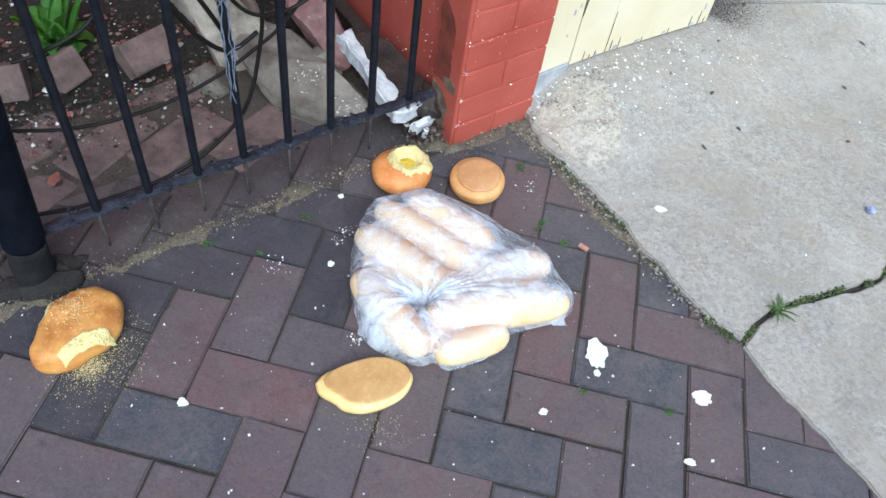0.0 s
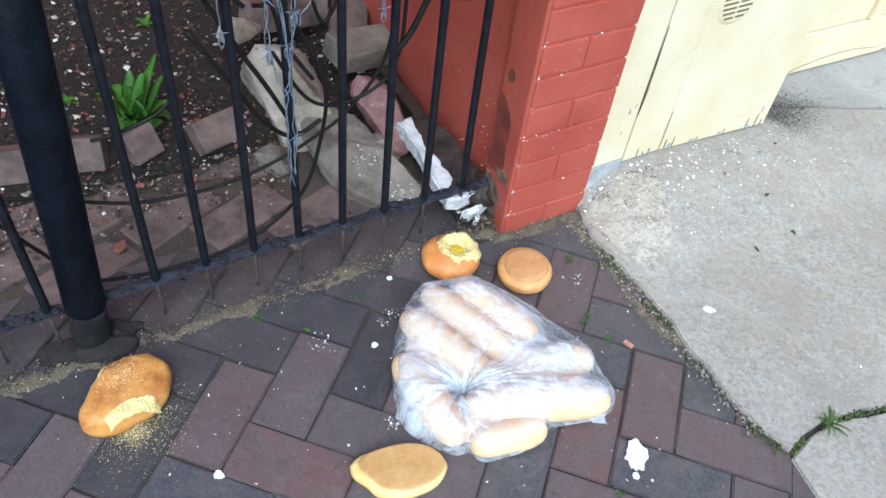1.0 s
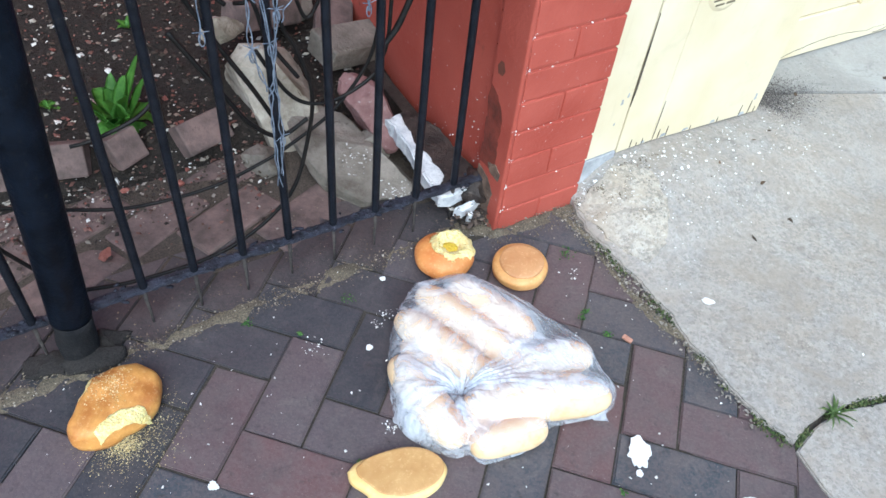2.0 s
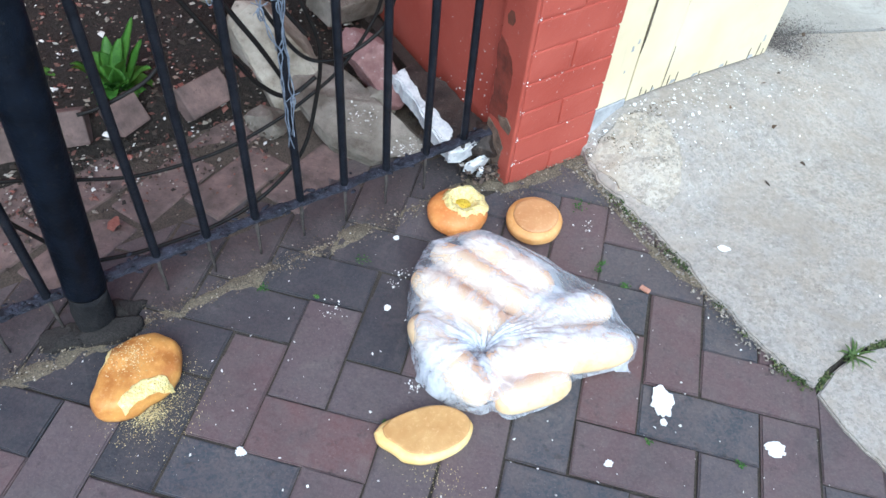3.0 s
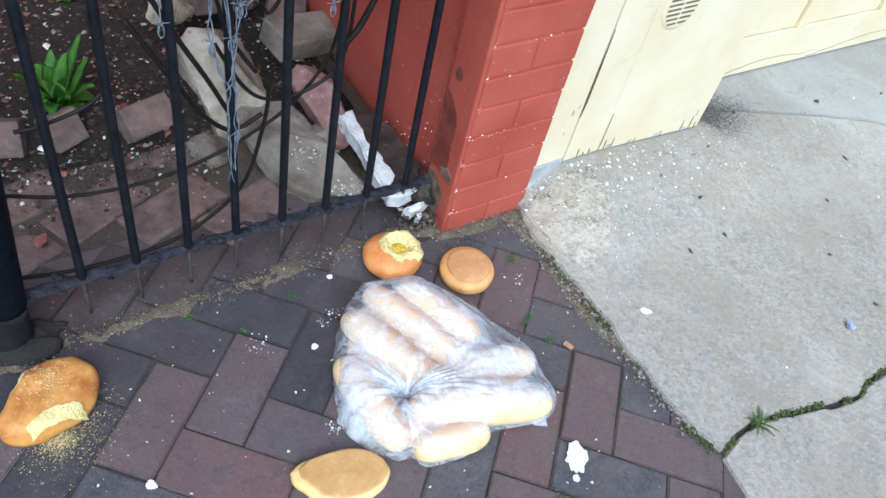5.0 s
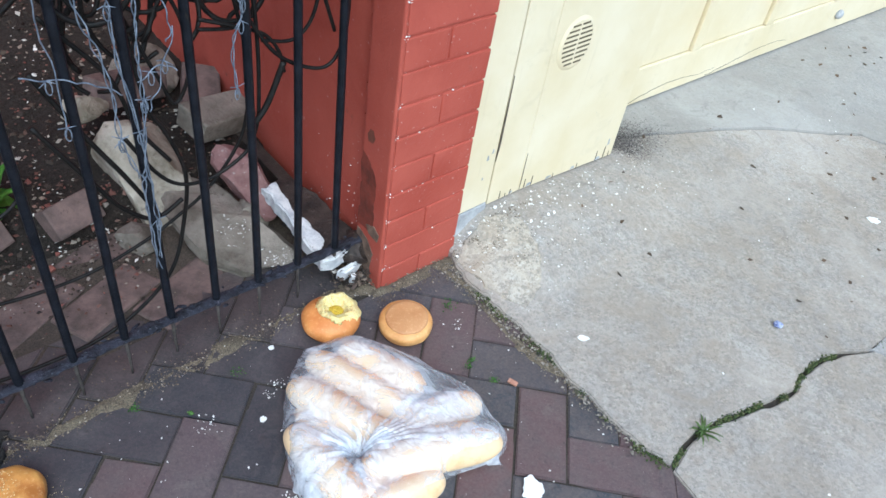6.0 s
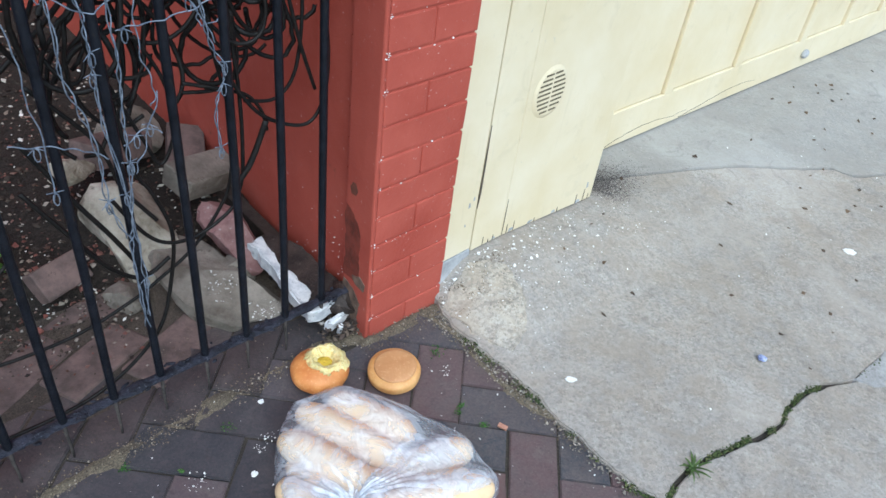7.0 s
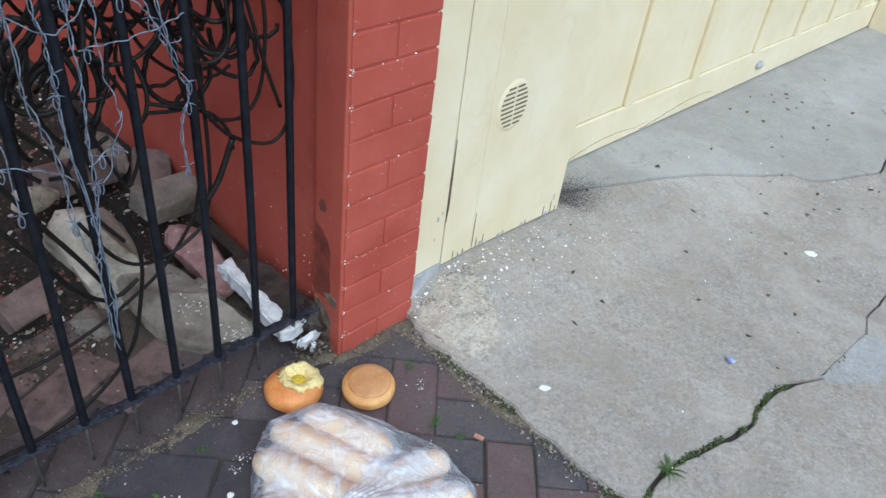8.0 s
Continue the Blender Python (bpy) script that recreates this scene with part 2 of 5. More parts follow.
def prism_bm(poly, z0, z1, bevel=0.0, wob=0.0, seed=0.0):
    """A slab over a polygon, with worn upper edges."""
    bm = bmesh.new()
    vs = [bm.verts.new((p[0], p[1], z1)) for p in poly]
    f = bm.faces.new(vs)
    if f.normal.z < 0:
        f.normal_flip()
    ext = bmesh.ops.extrude_face_region(bm, geom=[f])
    low = [g for g in ext["geom"] if isinstance(g, bmesh.types.BMVert)]
    for v in low:
        v.co.z = z0
    bm.normal_update()
    if bevel:
        bmesh.ops.bevel(bm, geom=[e for e in bm.edges if all(abs(v.co.z - z1) < 1e-6 for v in e.verts)], offset=bevel, segments=2, affect="EDGES")
    if wob:
        for v in bm.verts:
            if v.co.z > z0 + 0.5 * (z1 - z0):
                v.co += noise.noise_vector(v.co * 40 + Vector((seed, 0, 0))) * wob
    return bm


def tube_bm(pts, r, sides=8, r_end=None, bm=None):
    """A round tube along points."""
    bm = bm or bmesh.new()
    pts = [Vector(p) for p in pts]
    rings, up = [], Vector((0.123, 0.31, 0.94)).normalized()
    for i, p in enumerate(pts):
        d = (pts[min(i + 1, len(pts) - 1)] - pts[max(i - 1, 0)]).normalized()
        a = d.cross(up)
        if a.length < 0.05:
            a = d.cross(Vector((1, 0, 0)))
        a.normalize()
        b = d.cross(a).normalized()
        k = i / max(1, len(pts) - 1)
        rr = r if r_end is None else r + (r_end - r) * k
        rings.append([bm.verts.new(p + (a * math.cos(q) + b * math.sin(q)) * rr) for q in [2 * math.pi * j / sides for j in range(sides)]])
    for r0, r1 in zip(rings, rings[1:]):
        for j in range(sides):
            bm.faces.new((r0[j], r0[(j + 1) % sides], r1[(j + 1) % sides], r1[j]))
    bm.faces.new(rings[0][::-1])
    bm.faces.new(rings[-1])
    return bm


def smooth_path(pts, per=6):
    """Points along a soft curve through pts."""
    pts = [Vector(p) for p in pts]
    out = []
    for i in range(len(pts) - 1):
        p0, p1, p2, p3 = pts[max(i - 1, 0)], pts[i], pts[i + 1], pts[min(i + 2, len(pts) - 1)]
        for j in range(per):
            t = j / per
            out.append(0.5 * ((2 * p1) + (p2 - p0) * t + (2 * p0 - 5 * p1 + 4 * p2 - p3) * t * t + (3 * p1 - p0 - 3 * p2 + p3) * t ** 3))
    return out + [pts[-1]]


def clip(poly, a, b, c):
    """Keeps the part of a convex polygon with a*x + b*y <= c."""
    out = []
    for i, p in enumerate(poly):
        q = poly[(i + 1) % len(poly)]
        dp, dq = a * p[0] + b * p[1] - c, a * q[0] + b * q[1] - c
        if dp <= 0:
            out.append(p)
        if (dp < 0 < dq) or (dq < 0 < dp):
            t = dp / (dp - dq)
            out.append((p[0] + (q[0] - p[0]) * t, p[1] + (q[1] - p[1]) * t))
    return out


def rock_bm(size, seed, rough=0.25):
    """A broken stone: a ball cut by planes, with a knobbly skin."""
    rnd = random.Random(seed)
    bm = bmesh.new()
    bmesh.ops.create_icosphere(bm, subdivisions=4, radius=1.0)
    planes = []
    for _ in range(11):
        d = Vector((rnd.uniform(-1, 1), rnd.uniform(-1, 1), rnd.uniform(-0.6, 1))).normalized()
        planes.append((d, rnd.uniform(0.50, 0.80)))
    for v in bm.verts:
        for d, h in planes:
            k = v.co.dot(d) - h
            if k > 0:
                v.co -= d * k
        v.co += noise.noise_vector(v.co * 1.7 + Vector((seed, 0, 0))) * rough * 0.28
        v.co += noise.noise_vector(v.co * 7 + Vector((0, seed, 0))) * rough * 0.10
        v.co += noise.noise_vector(v.co * 19 + Vector((0, 0, seed))) * rough * 0.06
        v.co = Vector((v.co.x * size[0], v.co.y * size[1], v.co.z * size[2]))
    return bm


# ---- ground ----
bm = bmesh.new()
bmesh.ops.create_grid(bm, x_segments=8, y_segments=8, size=600)
tagged(link("ground", bm, SAND, m=pose(0, 0, -0.006)), "sandy brown bedding ground under the paving", "ground", kind="structure")
# driveway concrete in three cracked pieces; the joint to the pavers runs straight away from the house
EDGE = [(-0.185, 0.545), (-0.15, 0.49), (-0.125, 0.455), (-0.066, 0.409), (0.002, 0.345), (0.066, 0.292), (0.098, 0.244), (0.151, 0.194), (0.207, 0.135), (0.26, 0.093), (0.299, 0.077)]
CRACK = [(0.299, 0.077), (0.321, 0.112), (0.342, 0.148), (0.374, 0.182), (0.433, 0.219), (0.483, 0.251), (0.54, 0.281), (0.588, 0.318), (0.616, 0.37), (0.663, 0.418), (0.721, 0.451), (0.797, 0.474), (0.86, 0.53), (0.905, 0.575), (0.979, 0.645), (1.012, 0.717), (1.111, 0.823), (1.23, 0.987), (1.31, 1.159), (1.389, 1.359), (1.383, 1.498)]
CRACK2 = [(0.19, 1.075), (0.233, 1.094), (0.36, 1.154), (0.53, 1.228), (0.71, 1.306), (0.9, 1.37), (1.046, 1.415), (1.106, 1.385), (1.199, 1.417), (1.383, 1.498)]
CRACK3 = [(1.383, 1.498), (1.534, 1.712), (1.619, 1.905), (1.709, 2.153), (1.937, 2.506), (2.631, 3.464)]


def jag(pts, step=0.02, amp=0.004, seed=1.0):
    """A ragged line along pts."""
    out = []
    for p, q in zip(pts, pts[1:]):
        n = max(1, int(math.dist(p, q) / step))
        for i in range(min(n, 60)):
            t = i / min(n, 60)
            x, y = p[0] + (q[0] - p[0]) * t, p[1] + (q[1] - p[1]) * t
            d = noise.noise_vector(Vector((x * 35, y * 35, seed))) * amp + noise.noise_vector(Vector((x * 110, y * 110, seed))) * amp * 0.4
            out.append((x + d.x, y + d.y))
    return out + [tuple(pts[-1])]


def drive_bm(poly, low):
    """A driveway slab over an outline, cut fine enough to follow the rise."""
    bm = prism_bm(poly, -0.05, 0.008, 0.003)
    cuts = [(Vector((CA, SA, 0)), 0.12 + 0.03 * i) for i in range(14)] + [(Vector((CA, SA, 0)), 0.60 + 0.09 * i) for i in range(5)] + [(Vector((-SA, CA, 0)), -0.34 + 0.028 * i) for i in range(14)]
    for nrm, d in cuts:
        bmesh.ops.bisect_plane(bm, geom=bm.verts[:] + bm.edges[:] + bm.faces[:], dist=1e-5, plane_co=Vector((OX, OY, 0)) + nrm * d, plane_no=nrm)
    bmesh.ops.triangulate(bm, faces=[f for f in bm.faces if len(f.verts) > 4])
    for v in bm.verts:
        if v.co.z > -0.01:
            v.co.z += drive_z(*sn(v.co.x, v.co.y)) - 0.008 + low
    return bm


def shift(pts, dx, dy):
    return [(x + dx, y + dy) for x, y in pts]


edge_line = jag(EDGE, 0.008, 0.009, 3.0)
crack_line = jag(CRACK, 0.02, 0.006, 5.0)
def crack_width(x):
    return 1.0 if x < 0.7 else max(0.3, 1.0 - (x - 0.7) * 6)


crack_low = [(x + crack_width(x) * 0.006 + crack_width(x) * 0.006 * noise.noise(Vector((x * 20, y * 20, 0))), y - crack_width(x) * 0.009 - crack_width(x) * 0.006 * noise.noise(Vector((x * 16, y * 16, 4)))) for x, y in crack_line]
crack2_line = jag(CRACK2, 0.03, 0.005, 7.0)
crack3_line = jag(CRACK3, 0.04, 0.006, 13.0)
main_poly = edge_line + crack_line[1:] + crack2_line[::-1] + [tuple(P(0.80, 0.10)[:2]), tuple(P(0.50, 0.055)[:2]), tuple(P(0.27, 0.045)[:2])]
front_edge = jag([tuple(P(3.2, -6)[:2]), (0.90, -0.51), (0.519, -0.162), (0.408, -0.050), (0.346, 0.006), crack_low[0]], 0.02, 0.005, 9.0)
front_poly = front_edge + crack_low[1:-1] + shift(crack3_line, 0.003, -0.002) + [tuple(P(5.5, 0.2)[:2]), tuple(P(5.5, -6)[:2])]
back_poly = shift(crack2_line[:-1], -0.003, 0.0065) + shift(crack3_line, -0.002, 0.002) + [tuple(P(4.5, 0.35)[:2]), tuple(P(0.75, 0.35)[:2])]
for i, (poly, z, text) in enumerate(((main_poly, 0.008, "rough grey concrete driveway apron, flecked with white paint"), (front_poly, 0.004, "rough grey concrete slab beyond a mossy crack"), (back_poly, 0.007, "smooth grey concrete strip at the garage door"))):
    tagged(link("pavement_%d" % (i + 1), drive_bm(poly, z - 0.008), CONCSMOOTH if i == 2 else CONC), text, "pavement", kind="structure")

corner_poly = jag([tuple(P(a, b)[:2]) for a, b in ((0.196, -0.040), (0.240, -0.012), (0.300, 0.000), (0.345, -0.020), (0.372, -0.075), (0.350, -0.150), (0.300, -0.215), (0.235, -0.235), (0.200, -0.165), (0.196, -0.040))], 0.012, 0.012, 19.0)[:-1]
GRITTY = m_concrete("crumbled_concrete", (0.49, 0.455, 0.395), (0.37, 0.335, 0.28), (0.43, 0.360, 0.265), 0.60)
tagged(link("pavement_4", drive_bm(corner_poly, 0.0025), GRITTY), "pale crumbled concrete corner with exposed grit", "pavement", kind="structure")
patch_poly = jag([(0.797, 0.474), (0.86, 0.532), (0.905, 0.575), (0.979, 0.645), (1.02, 0.63), (1.0, 0.55), (0.96, 0.483), (0.905, 0.472), (0.843, 0.458), (0.797, 0.474)], 0.02, 0.004, 11.0)[:-1]
tagged(link("cement_patch", prism_bm(patch_poly, -0.01, 0.0075, 0.002), CONCPATCH), "pale smooth cement patch in the cracked driveway", "cement patch")
smear_poly = jag([(1.694, 2.145), (1.856, 2.368), (1.911, 2.41), (1.767, 2.066), (1.605, 1.727), (1.563, 1.719), (1.626, 1.898), (1.615, 2.029), (1.694, 2.145)], 0.04, 0.008, 17.0)[:-1]
tagged(link("cement_patch", prism_bm(smear_poly, -0.01, 0.0105, 0.002), CONCPATCH), "pale cement smear along a driveway crack", "cement patch")

# house: brick pier, long side wall, boards and garage door
house = empty("wall_house", "red painted masonry house wall and brick pier", "wall", kind="structure", m=FRAME)
# walls run on unseen to 5.6 m, so that the house shades the garden
part("side_wall", box_bm((0.022, 0.09, -0.05), (0.225, 4.0, 5.6), 0.004), RED, house, "smooth red painted render")
part("pier_core", box_bm((0.0036, 0.0026, -0.05), (0.213, 0.089, 5.6), 0.002), RED, house)
part("side_render", box_bm((0.0, 0.0008, -0.05), (0.0105, 0.0892, 5.6), 0.005, 3), RED, house, "smooth red painted render", smooth=True)
part("front_wall", box_bm((0.225, 0.30, -0.05), (5.4, 0.50, 5.6)), RED, house)
part("lintel", box_bm((0.225, 0.05, 2.25), (5.4, 0.30, 5.6)), RED, house)
for c in range(-1, 42):
    z = 0.055 + (c) * 0.0690
    halves = ((0.009, 0.108), (0.112, 0.217)) if c % 2 else ((0.009, 0.217),)
    for a, b in halves:
        proud = 0.0014 * noise.noise(Vector((a * 9, z * 31, 2)))
        bm = box_bm((a, proud, z + 0.0022), (b, 0.104, z + 0.0668), 0.0035, 2)
        for v in bm.verts:
            v.co += noise.noise_vector(v.co * 30 + Vector((0, 0, c))) * 0.0020
        part("brick", bm, RED, house, smooth=False)

WORN = m_simple("bare_worn_masonry", (0.075, 0.052, 0.040), (0.22, 0.15, 0.11), 34, 0.9, 0.0, 0.006, 0.3, (0.30, 0.25, 0.21))


def on_side(name, pts, mat, text, seed, amp=0.004, thick=0.0016):
    """A thin patch on the pier's garden face, its outline in n and z."""
    bm = prism_bm(jag([*pts, pts[0]], 0.008, amp, seed)[:-1], 0.0, thick, 0.0004)
    for v in bm.verts:
        v.co = Vector((-v.co.z + 0.0002, v.co.x, v.co.y))
    part(name, bm, mat, house, text)


on_side("bare_patch", [(0.030, 0.0), (0.034, 0.045), (0.028, 0.085), (0.052, 0.115), (0.088, 0.122), (0.088, 0.0)], WORN, "bare brown masonry where the paint has gone", 3.0)
on_side("bare_patch", [(0.018, 0.128), (0.012, 0.150), (0.030, 0.162), (0.060, 0.150), (0.048, 0.132)], WORN, "bare brown masonry where the paint has gone", 7.0, 0.003)
on_side("stain", [(0.050, 0.372), (0.056, 0.386), (0.068, 0.386), (0.076, 0.372), (0.070, 0.356), (0.056, 0.356)], m_simple("brown_rust_stain", (0.10, 0.035, 0.022), (0.17, 0.055, 0.034), 60, 0.8), "dark round stain on the red paint", 9.0, 0.003, 0.0006)

DAMPRED = m_simple("damp_dirty_red_paint", (0.085, 0.024, 0.017), (0.21, 0.048, 0.032), 22, 0.6, 0.0, 0.002, 0.3, (0.10, 0.05, 0.035))
on_side("stain", [(0.034, 0.135), (0.040, 0.20), (0.034, 0.27), (0.058, 0.31), (0.088, 0.325), (0.088, 0.135)], DAMPRED, "dark damp streak down the red paint", 12.0, 0.006, 0.0007)

# cream boards beside the pier: trim strip, wide board with a round vent, then the recessed garage door
boards = empty("trim", "weathered cream painted timber boards beside the garage door", "trim", kind="structure", m=FRAME @ Matrix.Rotation(radians(1.4), 4, "Z"))
bm = box_bm((0.219, 0.012, 0.10), (0.321, 0.050, 2.25), 0.003)
part("trim_strip", bm, CREAM, boards)
GREYWOOD = m_simple("bare_grey_wood", (0.30, 0.31, 0.32), (0.50, 0.51, 0.52), 25, 0.85, 0.0, 0.002, 0.3, (0.20, 0.20, 0.20))
bm = box_bm((0.221, 0.010, 0.002), (0.321, 0.048, 0.098), 0.004)
for v in bm.verts:
    if v.co.z < 0.05:
        v.co.z += 0.070 * ((v.co.x - 0.221) / 0.1) ** 1.3
part("trim_foot", bm, GREYWOOD, boards, "paint-stripped grey wood foot")
SPLITGAP = m_simple("split_wood_and_gap_shade", (0.05, 0.043, 0.034), (0.17, 0.14, 0.10), 40, 0.9)


def foot_z(x):
    return drive_z(x, 0.03) + 0.004


for a, b in ((0.327, 0.4315), (0.4325, 0.807)):
    bm = box_bm((a, 0.014, 0.025), (b, 0.050, 2.25), 0.0018)
    for v in bm.verts:
        if v.co.z < 0.1:
            v.co.z += foot_z(v.co.x) - 0.025
    part("plank", bm, CREAM, boards)
# dark strip painting in the seam's shade, and the shadowed gap under the planks
part("joint", box_bm((0.317, 0.030, 0.085), (0.331, 0.046, 2.24)), SPLITGAP, boards, "dark strip giving the shade of the open joint between boards")
rsp = random.Random(8)
for x, L, w in ((0.3265, 0.22, 0.0030), (0.402, 0.016, 0.0010), (0.452, 0.028, 0.0014), (0.768, 0.040, 0.0013), (0.790, 0.018, 0.0009),
                (0.366, 0.024, 0.0010), (0.385, 0.010, 0.0008), (0.436, 0.110, 0.0012), (0.478, 0.030, 0.0009), (0.560, 0.012, 0.0008), (0.655, 0.016, 0.0007), (0.735, 0.034, 0.0009)):
    z0 = (foot_z(x) + 0.001) if x > 0.34 else 0.215
    bm = prism_bm([(x - w * 0.5, z0), (x + w, z0 + L * 0.2), (x + w * 0.8 + rsp.uniform(0, 0.001), z0 + L * 0.5), (x + 0.0006, z0 + L), (x - 0.0005, z0 + L * 0.6)], 0.0, 0.002)
    for v in bm.verts:
        v.co = Vector((v.co.x, 0.0125 + v.co.z, v.co.y))
    part("split", bm, SPLITGAP, boards, "dark split in the paint")
# small patches where the cream paint has worn to grey wood
for x, dz, w, h in ((0.470, 0.006, 0.020, 0.010), (0.405, 0.005, 0.014, 0.008), (0.545, 0.005, 0.026, 0.007), (0.640, 0.006, 0.018, 0.009), (0.745, 0.007, 0.022, 0.012), (0.296, 0.135, 0.007, 0.016), (0.308, 0.150, 0.005, 0.012), (0.290, 0.080, 0.004, 0.008), (0.776, 0.050, 0.008, 0.020)):
    z0 = (foot_z(x) if x > 0.33 else 0.10) + dz
    bm = prism_bm(jag([(x - w / 2, z0 - h * 0.4), (x + w / 2, z0 - h * 0.3), (x + w * 0.3, z0 + h * 0.5), (x - w * 0.3, z0 + h * 0.6), (x - w / 2, z0 - h * 0.4)], 0.004, 0.0018, x * 40)[:-1], 0.0, 0.0012)
    for v in bm.verts:
        v.co = Vector((v.co.x, (0.0116 if x < 0.33 else 0.0136) + v.co.z * 0.5, v.co.y))
    part("bare_patch", bm, GREYWOOD, boards, "grey wood where the paint has worn off")
part("return_board", box_bm((0.778, 0.052, 0.040), (0.805, 0.20, 2.25), 0.003), CREAM, boards)

# oval louvred vent on the wide board
vent = empty("wall_vent", "round cream painted slotted vent cover on the board", "vent", m=FRAME @ Matrix.Rotation(radians(1.4), 4, "Z") @ pose(0.508, 0.0135, 0.463))
bm = bmesh.new()
bmesh.ops.create_cone(bm, cap_ends=True, segments=40, radius1=0.058, radius2=0.050, depth=0.0035)
for v in bm.verts:
    v.co = Vector((v.co.x, -v.co.z - 0.00175, v.co.y * 1.12))
cover = part("cover", bm, CREAM, vent)
# slots are thin bars on the cover, the shade inside put in their colour
SLOT = m_simple("slot_shade", (0.10, 0.085, 0.05), (0.16, 0.13, 0.08), 50, 0.9)
for i in range(9):
    z = -0.046 + i * 0.0115
    w = math.sqrt(max(0.0, 1 - (z / 0.058) ** 2)) * 0.046
    for a, b in ((-w, -0.003), (0.003, w)):
        if b - a > 0.008:
            part("slot", box_bm((a, -0.0041, z - 0.0022), (b, -0.0030, z + 0.0022)), SLOT, cover)

# garage door, panelled, its foot a little above the concrete
DOOR = FRAME @ pose(0.80, 0.181, 0.038) @ Matrix.Rotation(radians(-1.53), 4, "Z")
door = empty("door_1", "cream painted panelled timber garage door, closed", "garage door", kind="structure", m=DOOR)
part("door_slab", box_bm((0.0, 0.014, 0.012), (3.9, 0.055, 2.25)), CREAM, door)
low_rail = part("bottom_rail", box_bm((0.0, 0.0, 0.012), (3.9, 0.013, 0.135), 0.004), CREAM, door, "cream bottom rail with flaking paint")
for x in (0.15, 0.485, 0.885, 1.33, 1.67, 1.99, 2.31):
    part("stile", box_bm((x, -0.003, 0.1355), (x + 0.045, 0.0135, 2.25), 0.005), CREAM, door)
for a, b in ((0.0, 0.147), (0.198, 0.482), (0.533, 0.882), (0.933, 1.327), (1.378, 1.667), (1.718, 1.987), (2.038, 2.307), (2.358, 2.54)):
    part("panel", box_bm((a - 0.0022, 0.0098, 0.1365), (b + 0.0022, 0.0135, 2.0), 0.002), CREAM, door)
part("end_post", box_bm((2.545, -0.10, -0.03), (2.70, -0.002, 2.25), 0.005), CREAM, door)
for pts in ([(0.22, 0.006), (0.30, 0.030), (0.40, 0.046), (0.50, 0.044), (0.58, 0.030), (0.66, 0.036)], [(0.62, 0.006), (0.76, 0.030), (0.90, 0.052), (1.02, 0.052), (1.08, 0.040)]):
    bm = tube_bm(smooth_path([(x, -0.0002, z * 0.7 + 0.012) for x, z in pts], 8), 0.0010, 6, 0.0004)
    for v in bm.verts:
        v.co.z += 0.004 * noise.noise(Vector((v.co.x * 30, 1, 0)))
    part("peeling_line", bm, SPLITGAP, low_rail, "dark line of peeling paint")
bm = bmesh.new()
bmesh.ops.create_uvsphere(bm, u_segments=12, v_segments=8, radius=0.022)
for v in bm.verts:
    v.co = Vector((v.co.x + 1.41, v.co.y * 0.6 - 0.006, v.co.z * 0.8 + 0.072))
part("door_catch", bm, GREYWOOD, low_rail, "small worn catch on the rail", smooth=True)

# ---- iron fence ----
STUB = m_simple("grey_brown_iron", (0.035, 0.031, 0.029), (0.085, 0.074, 0.068), 50, 0.9, 0.0, 0.002, 0.3)
CRUSTY = m_simple("flaking_blue_black_paint", (0.006, 0.007, 0.011), (0.036, 0.038, 0.056), 55, 0.7, 0.0, 0.005, 0.3, (0.15, 0.15, 0.18))
fence = empty("iron_fence", "black painted iron bar fence with a low bottom rail", "fence", m=FRAME @ pose(0, 0.075, 0))
bar_mesh = None
for i in range(-20, 8):
    s = -0.698 + 0.0902 * i
    if abs(s + 0.82) < 0.045 or s < -2.5 or s > -0.01:
        continue
    if bar_mesh is None:
        bm = tube_bm([(0, 0, 0.0935), (0, 0, 0.10), (0.0008, 0.0005, 0.4), (-0.0006, 0, 0.8), (0, 0, 1.22)], 0.0076, 10)
        bar_mesh = part("bar", bm, IRON, fence, smooth=True)
        bar_mesh.location = (s, 0, 0)
        bm = tube_bm([(0, 0, -0.004), (0.001, 0, 0.03), (0, 0.001, 0.06), (0, 0, 0.0933)], 0.0022, 8, 0.0042)
        stub = part("stub", bm, STUB, fence, "thin grey-brown foot below the rail", smooth=True)
        stub.location = (s, 0, 0)
    else:
        o = bar_mesh.copy()
        scene.collection.objects.link(o)
        o.location = (s, 0, 0)
        o.rotation_euler = (radians(random.uniform(-0.4, 0.4)), radians(random.uniform(-0.4, 0.4)), random.uniform(0, 6))
        o = stub.copy()
        scene.collection.objects.link(o)
        o.location = (s, 0, 0)
        o.rotation_euler = (0, 0, random.uniform(0, 6))
bm = tube_bm([(-2.5 + 2.498 * i / 420, 0, 0) for i in range(421)], 0.012, 12)
for v in bm.verts:
    v.co = Vector((v.co.x, v.co.y * (1 + 0.25 * noise.noise(Vector((v.co.x * 22, 0, 5)))), 0.097 + v.co.z * 0.42)) + noise.noise_vector(v.co * 75) * 0.0022
part("bottom_rail", bm, CRUSTY, fence, "rusty flaking flat bottom rail")
part("top_rail", box_bm((-2.5, -0.008, 1.221), (-0.002, 0.008, 1.25), 0.003), IRON, fence)
